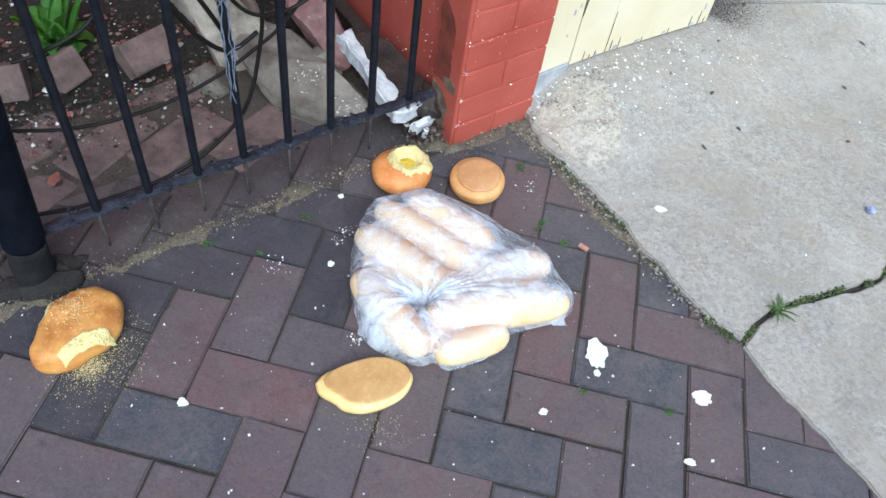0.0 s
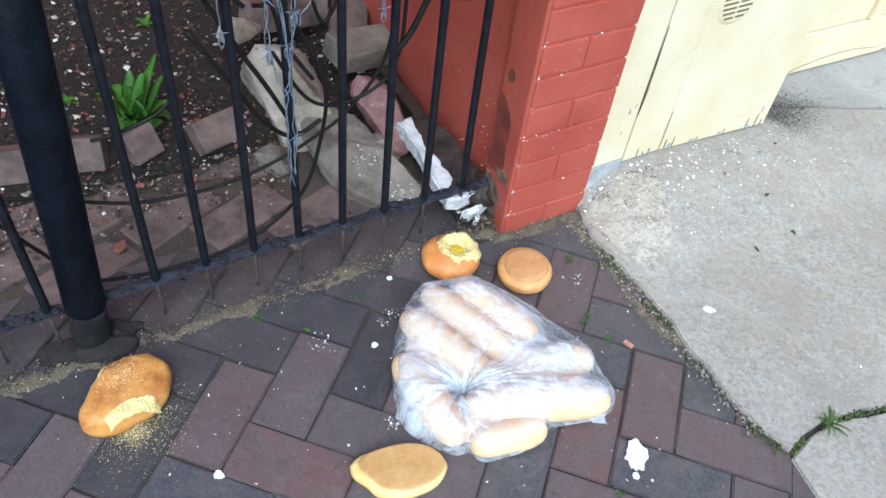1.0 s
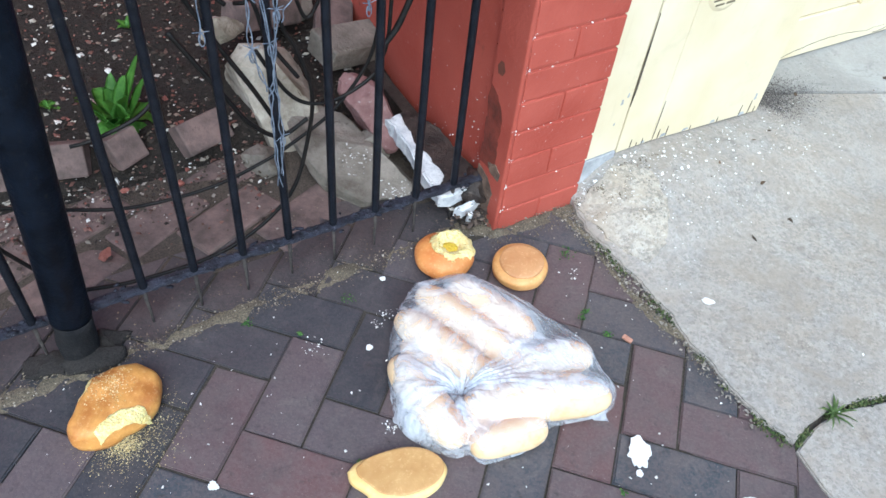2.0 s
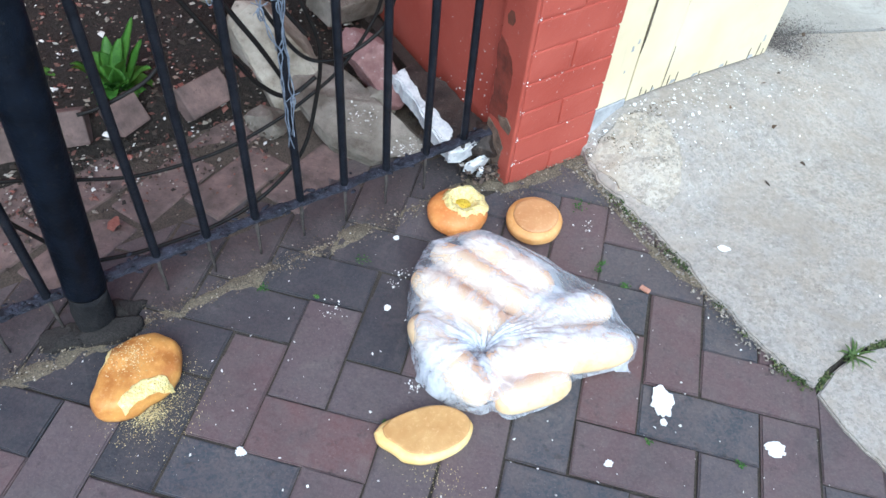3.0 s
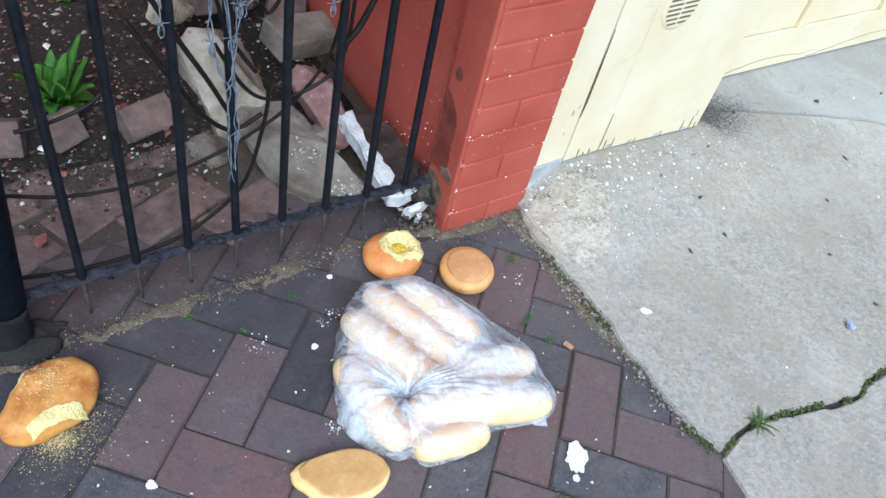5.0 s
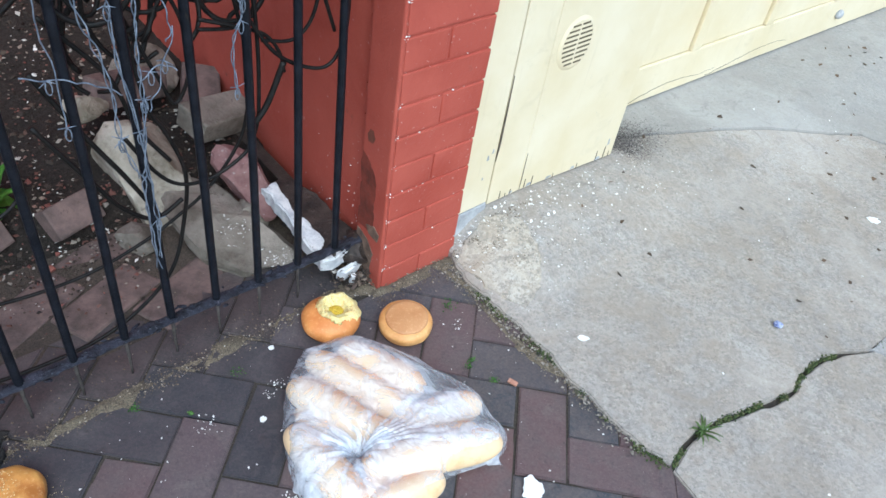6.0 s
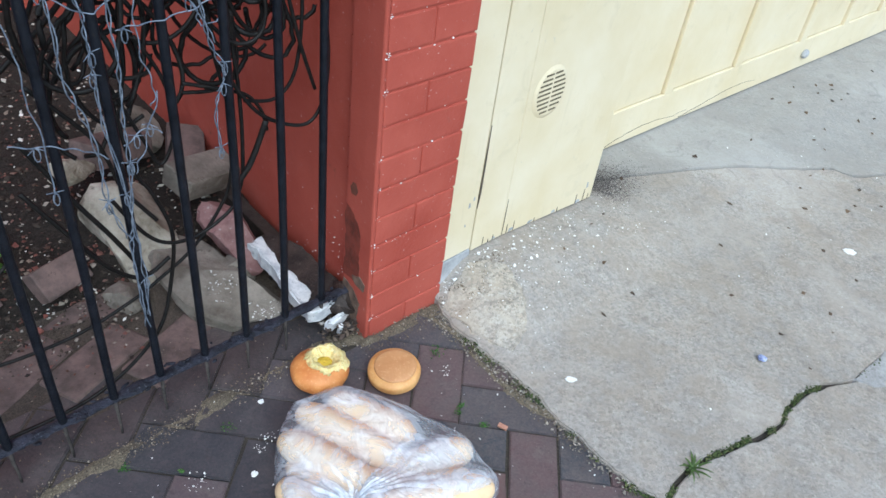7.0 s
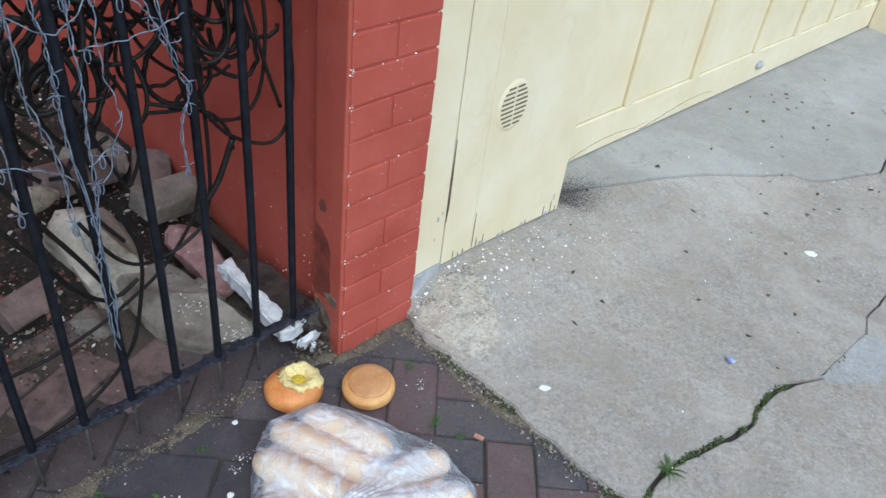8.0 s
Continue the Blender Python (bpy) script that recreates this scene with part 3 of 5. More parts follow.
# clotted paint and rust along the bottom rail
bm = bmesh.new()
rf = random.Random(9)
for i in range(-19, 8):
    s = -0.698 + 0.0902 * i
    for j in range(18):
        c = Vector((s + rf.uniform(-0.05, 0.05), rf.gauss(0, 0.0085), 0.0975 + rf.uniform(-0.003, 0.006)))
        bmesh.ops.create_icosphere(bm, subdivisions=1, radius=1.0, matrix=Matrix.Translation(c) @ Matrix.Rotation(rf.uniform(-0.5, 0.5), 4, "Z") @ Matrix.Diagonal((rf.uniform(0.003, 0.013), rf.uniform(0.002, 0.006), rf.uniform(0.0012, 0.0035), 1)))
for v in bm.verts:
    v.co += noise.noise_vector(v.co * 160) * 0.0022
o = part("rail_crust", bm, CRUSTY, fence, smooth=True)
o["kind"] = "stuff"

DARKDIRT = m_sand("dark_crumbly_dirt", (0.010, 0.009, 0.009), (0.050, 0.043, 0.038))
post = empty("fence_post", "thick round black painted iron fence post", "post", m=FRAME @ pose(-0.828, 0.066, 0.0, 0, 4.6, 0))
bm = tube_bm([(0, 0, 0.098), (0, 0, 0.104), (0, 0, 0.4), (0, 0, 1.35)], 0.0335, 28)
part("shaft", bm, m_simple("blue_black_post_paint", (0.0015, 0.0025, 0.005), (0.005, 0.008, 0.015), 26, 0.45, 0.0, 0.002, 0.12, (0.014, 0.014, 0.014)), post, smooth=True)
bm = tube_bm([(0, 0, -0.006), (0, 0, 0.020), (0, 0, 0.050), (0, 0, 0.085), (0, 0, 0.0975)], 0.030, 28, 0.034)
for v in bm.verts:
    v.co += noise.noise_vector(v.co * 34) * 0.006
part("footing", bm, CURB, post, "dirty crusted post foot below the rail", smooth=True)

for a, b, size, seed in ((-0.822, 0.040, (0.066, 0.042, 0.024), 71), (-0.880, 0.058, (0.050, 0.040, 0.020), 72), (-0.775, 0.062, (0.044, 0.036, 0.018), 73)):
    bm = rock_bm(size, seed, 0.6)
    tagged(link("dirt_clod", bm, DARKDIRT, m=FRAME @ pose(a, b, 0.002), smooth=True), "dark crumbly dirt clod beside the post's foot", "dirt", "dirt round the post")

# ---- garden behind the fence ----
bm = bmesh.new()
NX, NY = 150, 130
grid = []
for j in range(NY + 1):
    row = []
    for i in range(NX + 1):
        s, n = -2.6 + 2.63 * i / NX, 0.14 + 1.76 * j / NY
        rise = max(0.0, min(1.0, (n - 0.45) / 0.08))
        z = -0.006 + 0.055 * rise + 0.012 * noise.noise(Vector((s * 9, n * 9, 0))) + 0.008 * rise * noise.noise(Vector((s * 40, n * 40, 3)))
        row.append(bm.verts.new((s, n, max(-0.002, z))))
    grid.append(row)
for j in range(NY):
    for i in range(NX):
        bm.faces.new((grid[j][i], grid[j][i + 1], grid[j + 1][i + 1], grid[j + 1][i]))
bed = link("garden_bed", bm, SOIL, m=FRAME, smooth=True)
bed.data.materials.append(DUSTY)
for f in bed.data.polygons:
    if f.center.y < 0.455 + 0.02 * noise.noise(Vector((f.center.x * 12, 0, 0))):
        f.material_index = 1
tagged(bed, "dark garden soil littered with chips and pebbles", "soil", kind="structure")
# plain wall out of view, added tall to keep light off the garden
tagged(link("wall_garden", box_bm((-2.7, 1.9, -0.05), (0.02, 2.1, 5.6)), RED, m=FRAME), "unseen red back wall, added to close and shade the garden", "wall", kind="structure")

rg = random.Random(21)


def G(s, n, z=0.0, rx=0, ry=0, rz=0):
    """A pose in the house's own axes."""
    return FRAME @ pose(s, n, z, rx, ry, rz)


# old bricks laid loosely behind the fence
path = empty("garden_path", "old reddish bricks laid loosely behind the fence", "path", kind="structure", m=G(-0.62, 0.33, 0.0, 0, 0, 24))
brick_mesh = {}
for j in range(-3, 4):
    for i in range(-6, 7):
        x, y = i * 0.208 + (0.104 if j % 2 else 0), j * 0.108
        s, n = -0.62 + x * math.cos(radians(24)) - y * math.sin(radians(24)), 0.33 + x * math.sin(radians(24)) + y * math.cos(radians(24))
        if not (0.215 < n < 0.465 and -2.3 < s < -0.33):
            continue
        k = rg.randrange(3)
        if k not in brick_mesh:
            bm = box_bm((-0.101, -0.050, -0.045), (0.101, 0.050, 0.0), 0.006, 2)
            for v in bm.verts:
                v.co += noise.noise_vector(v.co * 25 + Vector((k * 5, 0, 0))) * 0.004
            o = part("brick", bm, OLDBRICK, path)
            brick_mesh[k] = o.data
        else:
            o = new("brick", brick_mesh[k])
            o.parent = path
        o.location = (x + rg.uniform(-0.004, 0.004), y + rg.uniform(-0.004, 0.004), 0.004 + rg.uniform(-0.005, 0.003))
        o.rotation_euler = (radians(rg.uniform(-2, 2)), radians(rg.uniform(-2, 2)), radians(rg.uniform(-3, 3)))

# edging bricks standing aslant round the bed
for s, n, rz, rx in ((-0.463, 0.500, 17, -42), (-0.628, 0.515, 22, -30), (-0.735, 0.525, -18, -30), (-0.87, 0.54, -6, -25), (-1.06, 0.55, 4, -30), (-1.27, 0.55, 0, -30), (-1.50, 0.55, 3, -28)):
    bm = box_bm((-0.098, -0.028, -0.036), (0.098, 0.028, 0.036), 0.006, 2)
    for v in bm.verts:
        v.co += noise.noise_vector(v.co * 22 + Vector((s * 9, 0, 0))) * 0.005
    for v in bm.verts:
        v.co.x *= {-0.463: 0.58, -0.628: 0.36, -0.735: 0.38}[s] if s > -0.8 else 0.8
    tagged(link("edging_brick", bm, OLDBRICK, m=G(s, n, 0.052, rx, rg.uniform(-6, 6), rz)), "weathered reddish brick set aslant edging the bed", "brick", "edging bricks")

for s, n, k in ((-0.735, 0.265, 1.0), (-0.800, 0.305, 0.8), (-0.545, 0.405, 0.6), (-0.430, 0.415, 0.5), (-0.655, 0.430, 0.6), (-0.52, 0.44, 0.4)):
    tagged(link("brick_fragment", rock_bm((0.020 * k, 0.015 * k, 0.011 * k), s * 31), m_simple("broken_red_brick", (0.19, 0.062, 0.045), (0.30, 0.12, 0.09), 60, 0.9, 0.0, 0.003), m=G(s, n, 0.012, 0, 0, s * 900)), "small broken red brick fragment on the path", "brick fragment", "brick fragments")

# rubble against the side wall
def rubble(name, size, s, n, z, seed, mat, text, rx=0, ry=0, rz=0):
    return tagged(link(name, rock_bm(size, seed), mat, m=G(s, n, z, rx, ry, rz), smooth=False), text, "rock")


rubble("rock", (0.115, 0.185, 0.090), -0.262, 0.560, 0.065, 3.0, ROCKPALE, "large pale angular rock behind the fence", 20, -8, 10)
flat_rock = rubble("rock", (0.120, 0.215, 0.055), -0.200, 0.335, 0.028, 8.0, ROCKGREY, "broad flat grey rock behind the fence", 6, 4, 20)
rubble("rock", (0.062, 0.120, 0.065), -0.108, 0.385, 0.100, 14.0, ROCKPINK, "pinkish broken stone leaning on the rubble", 35, 10, 15)
rubble("rock", (0.060, 0.050, 0.035), -0.330, 0.720, 0.16, 17.0, ROCKPALE, "small pale rock on the soil")
rubble("rock", (0.055, 0.060, 0.040), -0.115, 0.335, 0.035, 23.0, ROCKGREY, "small grey rock wedged in the rubble", 10, 0, 40)
rubble("rock", (0.060, 0.050, 0.035), -0.36, 0.40, 0.02, 27.0, ROCKGREY, "small flat grey rock by the rubble", 0, 0, 70)
rubble("rock", (0.10, 0.11, 0.07), -0.13, 0.90, 0.10, 19.0, ROCKGREY, "grey rock on the garden soil", 0, 0, 30)
for s, n, z, rx, ry, rz, mat, text in ((-0.062, 0.590, 0.125, 14, 12, 15, ROCKGREY, "loose grey brick on the rubble heap"), (-0.045, 0.72, 0.10, 8, -10, 62, OLDBRICK, "loose reddish brick against the wall"), (-0.20, 0.80, 0.13, -10, 14, 20, OLDBRICK, "loose reddish brick on the rubble heap")):
    bm = box_bm((-0.09, -0.047, -0.031), (0.09, 0.047, 0.031), 0.007, 2)
    for v in bm.verts:
        v.co += noise.noise_vector(v.co * 25 + Vector((n * 9, 0, 0))) * 0.006
    tagged(link("loose_brick", bm, mat, m=G(s, n, z, rx, ry, rz)), text, "brick", "loose bricks")
DARKWOOD = m_simple("wet_dark_wood", (0.018, 0.014, 0.012), (0.055, 0.042, 0.035), 30, 0.6, 0.0, 0.004)
tagged(link("timber_offcut", box_bm((-0.016, -0.19, -0.02), (0.016, 0.19, 0.02), 0.004), DARKWOOD, m=G(-0.016, 0.46, 0.055, 4, 0, 2)), "dark wet timber offcut lying at the wall foot", "timber")

# dark slab with white painted edges, propped in the corner by the pier
slab = empty("broken_slab", "broken dark slab with white painted edges leaning by the pier", "rubble", m=G(-0.046, 0.180, 0.075, 9, -6, 0))
SLABDARK = m_simple("dark_stained_slab", (0.012, 0.009, 0.008), (0.050, 0.036, 0.030), 26, 0.5, 0.0, 0.006, 0.4, (0.11, 0.09, 0.075))
SLABWHITE = m_simple("chipped_white_paint", (0.42, 0.44, 0.47), (0.78, 0.78, 0.78), 30, 0.6, 0.0, 0.003, 0.4, (0.06, 0.055, 0.055))


def ragged(poly, amp, seed):
    return jag([*poly, poly[0]], 0.008, amp, seed)[:-1]


bm = prism_bm(ragged([(-0.036, 0.140), (0.004, 0.145), (0.046, 0.060), (0.054, -0.060), (0.030, -0.112), (-0.044, -0.100), (-0.030, -0.020)], 0.005, 2.0), -0.022, 0.018, 0.004, 0.003, 2.0)
part("body", bm, SLABDARK, slab)
bm = prism_bm(ragged([(-0.050, 0.142), (-0.014, 0.136), (-0.020, 0.095), (-0.020, 0.030), (-0.010, -0.060), (-0.050, -0.095), (-0.050, -0.020)], 0.008, 5.0), -0.020, 0.0215, 0.004, 0.003, 4.0)
part("long_edge", bm, SLABWHITE, slab, "white painted long edge")
bm = prism_bm(ragged([(-0.050, -0.074), (-0.010, -0.080), (0.028, -0.084), (0.034, -0.106), (-0.030, -0.114), (-0.054, -0.100)], 0.006, 8.0), -0.016, 0.0200, 0.004, 0.003, 6.0)
part("short_edge", bm, SLABWHITE, slab, "white painted short edge")
bm = prism_bm(ragged([(-0.026, -0.124), (0.030, -0.118), (0.042, -0.126), (-0.014, -0.138)], 0.004, 9.0), -0.036, -0.008, 0.004, 0.003, 7.0)
part("lower_edge", bm, SLABWHITE, slab, "white painted lower edge")
bm = tube_bm([(0.0, -0.142, -0.06), (0.003, -0.146, -0.02)], 0.006, 8)
part("peg", bm, SLABWHITE, slab)
# clotted dirt beside it
tagged(link("dirt_clod", rock_bm((0.040, 0.045, 0.035), 31.0, rough=0.5), SLABDARK, m=G(-0.010, 0.080, 0.070), smooth=True), "dark dirt clod caught at the pier's corner", "dirt")

# ---- chips and crumbs, lying loose ----
def scatter(name, count, place, size, mat, text, cat, seed, flat=0.6):
    rs = random.Random(seed)
    bm = bmesh.new()
    done = 0
    while done < count:
        p = place(rs)
        if p is None:
            continue
        k = size(rs)
        m = Matrix.Translation(p) @ Euler((rs.uniform(-0.5, 0.5), rs.uniform(-0.5, 0.5), rs.uniform(0, 6))).to_matrix().to_4x4() @ Matrix.Diagonal((k, k * rs.uniform(0.5, 1), k * flat * rs.uniform(0.5, 1), 1))
        vs = [bm.verts.new(m @ (Vector(q) + Vector((rs.uniform(-0.3, 0.3), rs.uniform(-0.3, 0.3), rs.uniform(-0.2, 0.2))))) for q in ((1, 0, 0), (0.2, 1, 0), (-1, 0.2, 0), (-0.1, -1, 0), (0, 0, 0.9), (0, 0, -0.9))]
        for a, b in ((0, 1), (1, 2), (2, 3), (3, 0)):
            bm.faces.new((vs[a], vs[b], vs[4]))
            bm.faces.new((vs[b], vs[a], vs[5]))
        done += 1
    return tagged(link(name, bm, mat), text, cat, kind="stuff")


def soil_z(s, n):
    rise = max(0.0, min(1.0, (n - 0.45) / 0.08))
    return -0.006 + 0.055 * rise + 0.012 * noise.noise(Vector((s * 9, n * 9, 0))) + 0.008 * rise * noise.noise(Vector((s * 40, n * 40, 3)))


CHIPS = m_island("mixed_chips", [(0.0, (0.020, 0.015, 0.012)), (0.45, (0.060, 0.044, 0.032)), (0.66, (0.18, 0.065, 0.050)), (0.78, (0.20, 0.165, 0.13)), (0.93, (0.38, 0.35, 0.30)), (1.0, (0.72, 0.70, 0.66))])
FLECKS = m_island("paint_flecks", [(0.0, (0.55, 0.54, 0.50)), (0.5, (0.75, 0.75, 0.72)), (1.0, (0.82, 0.82, 0.80))])
DIRT = m_island("sandy_crumbs", [(0.0, (0.07, 0.055, 0.04)), (0.5, (0.15, 0.12, 0.085)), (0.85, (0.26, 0.215, 0.15)), (1.0, (0.42, 0.38, 0.31))])


def on_bed(rs):
    s, n = rs.uniform(-1.7, -0.02), 0.46 + 1.34 * rs.random() ** 1.3
    return P(s, n, soil_z(s, n) + 0.003)


scatter("soil_chips", 8500, on_bed, lambda r: r.choice((0.0025, 0.003, 0.0035, 0.004, 0.005, 0.007, 0.010)), CHIPS, "pebbles, wood chips and brick bits on the soil", "chips", 1)
scatter("path_chips", 1500, lambda r: (lambda s, n: P(s, n, 0.012))(r.uniform(-1.3, -0.35), r.gauss(0.40, 0.07)), lambda r: r.choice((0.002, 0.003, 0.004, 0.006)), CHIPS, "small chips strewn over the old bricks", "chips", 2)


def by_board(rs):
    s, n = 0.20 + 0.75 * rs.random() ** 1.4, 0.02 - abs(rs.gauss(0, 0.11)) + 0.0
    if rs.random() < 0.25:
        n = rs.uniform(-0.9, 0.0)
        s = rs.uniform(0.22, 1.9)
    return D(s, n)


scatter("paint_flecks", 430, by_board, lambda r: r.choice((0.001, 0.0013, 0.0017, 0.0022, 0.0034)), FLECKS, "white paint flecks strewn over the concrete", "flecks", 3, 0.25)
scatter("paint_flecks", 190, lambda r: D(0.20 + abs(r.gauss(0, 0.20)), 0.01 - abs(r.gauss(0, 0.10))), lambda r: r.choice((0.0010, 0.0014, 0.0020, 0.0028, 0.0040, 0.0054)), FLECKS, "white paint flakes heaped below the cream boards", "flecks", 31, 0.25)
# besides soot and dirt, these dark crumbs paint the shade at the board's foot
scatter("soot_crumbs", 9000, lambda r: D(0.82 + abs(r.gauss(0, 0.09)), 0.05 + r.gauss(0, 0.035), 0.0002), lambda r: r.choice((0.0007, 0.001, 0.0013, 0.0018)), m_island("soot_and_shade", [(0.0, (0.035, 0.03, 0.028)), (0.7, (0.09, 0.08, 0.075)), (1.0, (0.17, 0.155, 0.14))]), "dark crumbs at the board's foot, part soot and dirt, part shade", "dirt", 32, 0.25)
scatter("leaf_bits", 60, lambda r: D(r.uniform(0.5, 2.6), r.uniform(-0.7, 0.10)), lambda r: r.uniform(0.005, 0.011), m_island("dry_leaf_bits", [(0.0, (0.05, 0.035, 0.025)), (1.0, (0.16, 0.11, 0.07))]), "dry dark leaf bits on the concrete", "leaf bits", 4, 0.2)


def on_pier(rs):
    c = rs.randrange(-1, 12)
    z = 0.055 + 0.069 * c + rs.gauss(0, 0.004)
    if z < 0.01:
        return None
    if rs.random() < 0.7:
        return P(0.010 + rs.gauss(0, 0.004), rs.uniform(-0.0008, 0.0016), z)
    return P(rs.uniform(0.02, 0.215), rs.uniform(-0.0006, 0.0008), z + rs.uniform(-0.004, 0.004))


scatter("paint_flecks", 120, on_pier, lambda r: r.choice((0.0009, 0.0012, 0.0018, 0.0028)), FLECKS, "white chips flaking along the pier's brick edges", "flecks", 41, 0.8)
scatter("paint_flecks", 55, lambda r: P(0.0214 + r.uniform(-0.001, 0.0006), 0.10 + abs(r.gauss(0, 0.10)), 0.05 + abs(r.gauss(0, 0.12))), lambda r: r.choice((0.0009, 0.0014, 0.0022)), FLECKS, "white chips flaking low on the red side wall", "flecks", 42, 0.9)


def on_pavers(rs):
    x, y = rs.uniform(-1.3, 0.45), rs.uniform(-0.75, 0.40)
    s, n = sn(x, y)
    if n > 0.04 or s > 0.15:
        return None
    return Vector((x, y, 0.0022))


scatter("paver_flecks", 420, on_pavers, lambda r: r.choice((0.0008, 0.001, 0.0014, 0.002, 0.003)), FLECKS, "tiny white flecks strewn over the pavers", "flecks", 5, 0.3)
CLUSTERS = ((-0.466, 0.105, 0.014), (-0.475, 0.075, 0.012), (-0.145, 0.330, 0.020), (-0.365, -0.075, 0.022), (-0.375, -0.12, 0.016), (-0.56, -0.02, 0.02))


def in_cluster(rs):
    x, y, r = rs.choice(CLUSTERS)
    return Vector((x + rs.gauss(0, r * 0.6), y + rs.gauss(0, r * 0.6), 0.0022))


scatter("dropped_crumbs", 120, in_cluster, lambda r: r.choice((0.0012, 0.0018, 0.0028)), FLECKS, "white specks in small patches on the pavers", "flecks", 6, 0.35)
CRUMBS = m_island("bread_crumbs", [(0.0, (0.40, 0.30, 0.12)), (0.5, (0.62, 0.50, 0.24)), (1.0, (0.78, 0.70, 0.42))])


def near_torn(rs):
    if rs.random() < 0.45:
        return Vector((-0.775 + rs.gauss(0, 0.014), -0.292 + rs.gauss(0, 0.012), 0.002 + 0.004 * rs.random()))
    return Vector((-0.770 + rs.gauss(0, 0.034), -0.270 + rs.gauss(0, 0.042), 0.002))


scatter("bread_crumbs", 3600, near_torn, lambda r: r.choice((0.0004, 0.0005, 0.0007, 0.0011)), CRUMBS, "pale yellow bread crumbs beside the torn bun", "crumbs", 7, 0.8)
scatter("bread_crumbs", 170, lambda r: Vector((-0.30 + r.gauss(0, 0.03), -0.265 + r.gauss(0, 0.02), 0.002)), lambda r: r.choice((0.0006, 0.001)), CRUMBS, "pale bread crumbs below the bun half", "crumbs", 8, 0.8)

# drifted sand along the fence and round the pier's foot
def drift(name, pts, width, height, text, seed, z0=0.0):
    bm = bmesh.new()
    rows = []
    path_pts = [Vector((*p, 0)) for p in pts]
    line = smooth_path(path_pts, 16)
    for i, p in enumerate(line):
        d = (line[min(i + 1, len(line) - 1)] - line[max(i - 1, 0)]).normalized()
        side = Vector((-d.y, d.x, 0))
        w = width * (0.7 + 0.6 * noise.noise(Vector((p.x * 9, p.y * 9, seed))))
        row = []
        for j in range(13):
            t = j / 6 - 1
            q = p + side * w * t
            q += noise.noise_vector(Vector((q.x * 60, q.y * 60, seed))) * 0.004
            z = height * (1 - t * t) * (0.75 + 0.9 * noise.noise(Vector((q.x * 30, q.y * 30, seed)))) - 0.004 + z0
            row.append(bm.verts.new((q.x, q.y, z + 0.0015 * noise.noise(Vector((q.x * 150, q.y * 150, seed))))))
        rows.append(row)
    for a, b in zip(rows, rows[1:]):
        for j in range(12):
            bm.faces.new((a[j], a[j + 1], b[j + 1], b[j]))
    tagged(link(name, bm, SANDPALE, smooth=True), text, "sand", kind="stuff")


SANDPALE = m_sand("drifted_sand", (0.09, 0.075, 0.055), (0.27, 0.225, 0.155))
drift("sand_drift", [tuple(P(s, n)[:2]) for s, n in ((-2.0, 0.022), (-1.4, 0.020), (-1.0, 0.020), (-0.8, 0.022), (-0.6, 0.027), (-0.4, 0.032), (-0.2, 0.040), (-0.06, 0.035), (0.0, 0.0))], 0.024, 0.0055, "pale sandy grit drifted along the fence", 1.0)
drift("sand_drift", [tuple(P(s, n)[:2]) for s, n in ((-0.02, -0.006), (0.06, -0.012), (0.13, -0.016), (0.20, -0.02), (0.25, -0.03))], 0.026, 0.009, "pale sandy grit at the foot of the pier", 4.0)
drift("sand_drift", [tuple(P(s, n)[:2]) for s, n in ((0.165, -0.03), (0.175, -0.10), (0.165, -0.18), (0.16, -0.27), (0.17, -0.36), (0.205, -0.44))], 0.014, 0.007, "grit in the joint between pavers and driveway", 6.0)



def by_fence(rs):
    r = rs.random()
    if r < 0.12:
        return P(rs.uniform(-1.4, -0.02), rs.uniform(0.06, 0.24), 0.003)
    if r < 0.65:
        return P(rs.uniform(-1.4, 0.0), 0.026 + rs.gauss(0, 0.013), 0.004 + 0.004 * rs.random())
    if r < 0.85:
        return P(rs.uniform(-0.03, 0.30), -0.02 + rs.gauss(0, 0.022), 0.006)
    return P(0.17 + rs.gauss(0, 0.012), rs.uniform(-0.5, 0.0), 0.004)


scatter("grit", 6500, by_fence, lambda r: r.choice((0.0008, 0.0011, 0.0016, 0.0024)), DIRT, "loose sandy grit along fence and pier", "grit", 9, 0.7)
scatter("grit", 900, lambda r: P(0.185 + r.gauss(0, 0.018), r.uniform(-0.62, -0.02), 0.003), lambda r: r.choice((0.0012, 0.002, 0.003, 0.0045)), m_island("concrete_crumbs", [(0.0, (0.12, 0.11, 0.09)), (0.5, (0.24, 0.215, 0.18)), (1.0, (0.40, 0.37, 0.32))]), "concrete crumbs broken from the driveway's edge", "grit", 15, 0.7)
# dark wash of grit in the driveway corner by the pier
scatter("grit", 1500, lambda r: D(0.20 + abs(r.gauss(0, 0.09)), -0.01 - abs(r.gauss(0, 0.06)), 0.0005), lambda r: r.choice((0.001, 0.0015, 0.0025)), DIRT, "loose grit on the broken driveway corner", "grit", 10, 0.6)

# dark grit, standing partly for the shade in the recess corner
scatter("grit", 1300, lambda r: D(0.83 + abs(r.gauss(0, 0.07)), 0.13 - abs(r.gauss(0, 0.06)), 0.0005), lambda r: r.choice((0.001, 0.0015, 0.0022)), m_island("grit_and_shade", [(0.0, (0.03, 0.026, 0.024)), (1.0, (0.12, 0.10, 0.09))]), "dark dirt beside the board's foot, thickened to paint in shade", "grit", 14, 0.4)

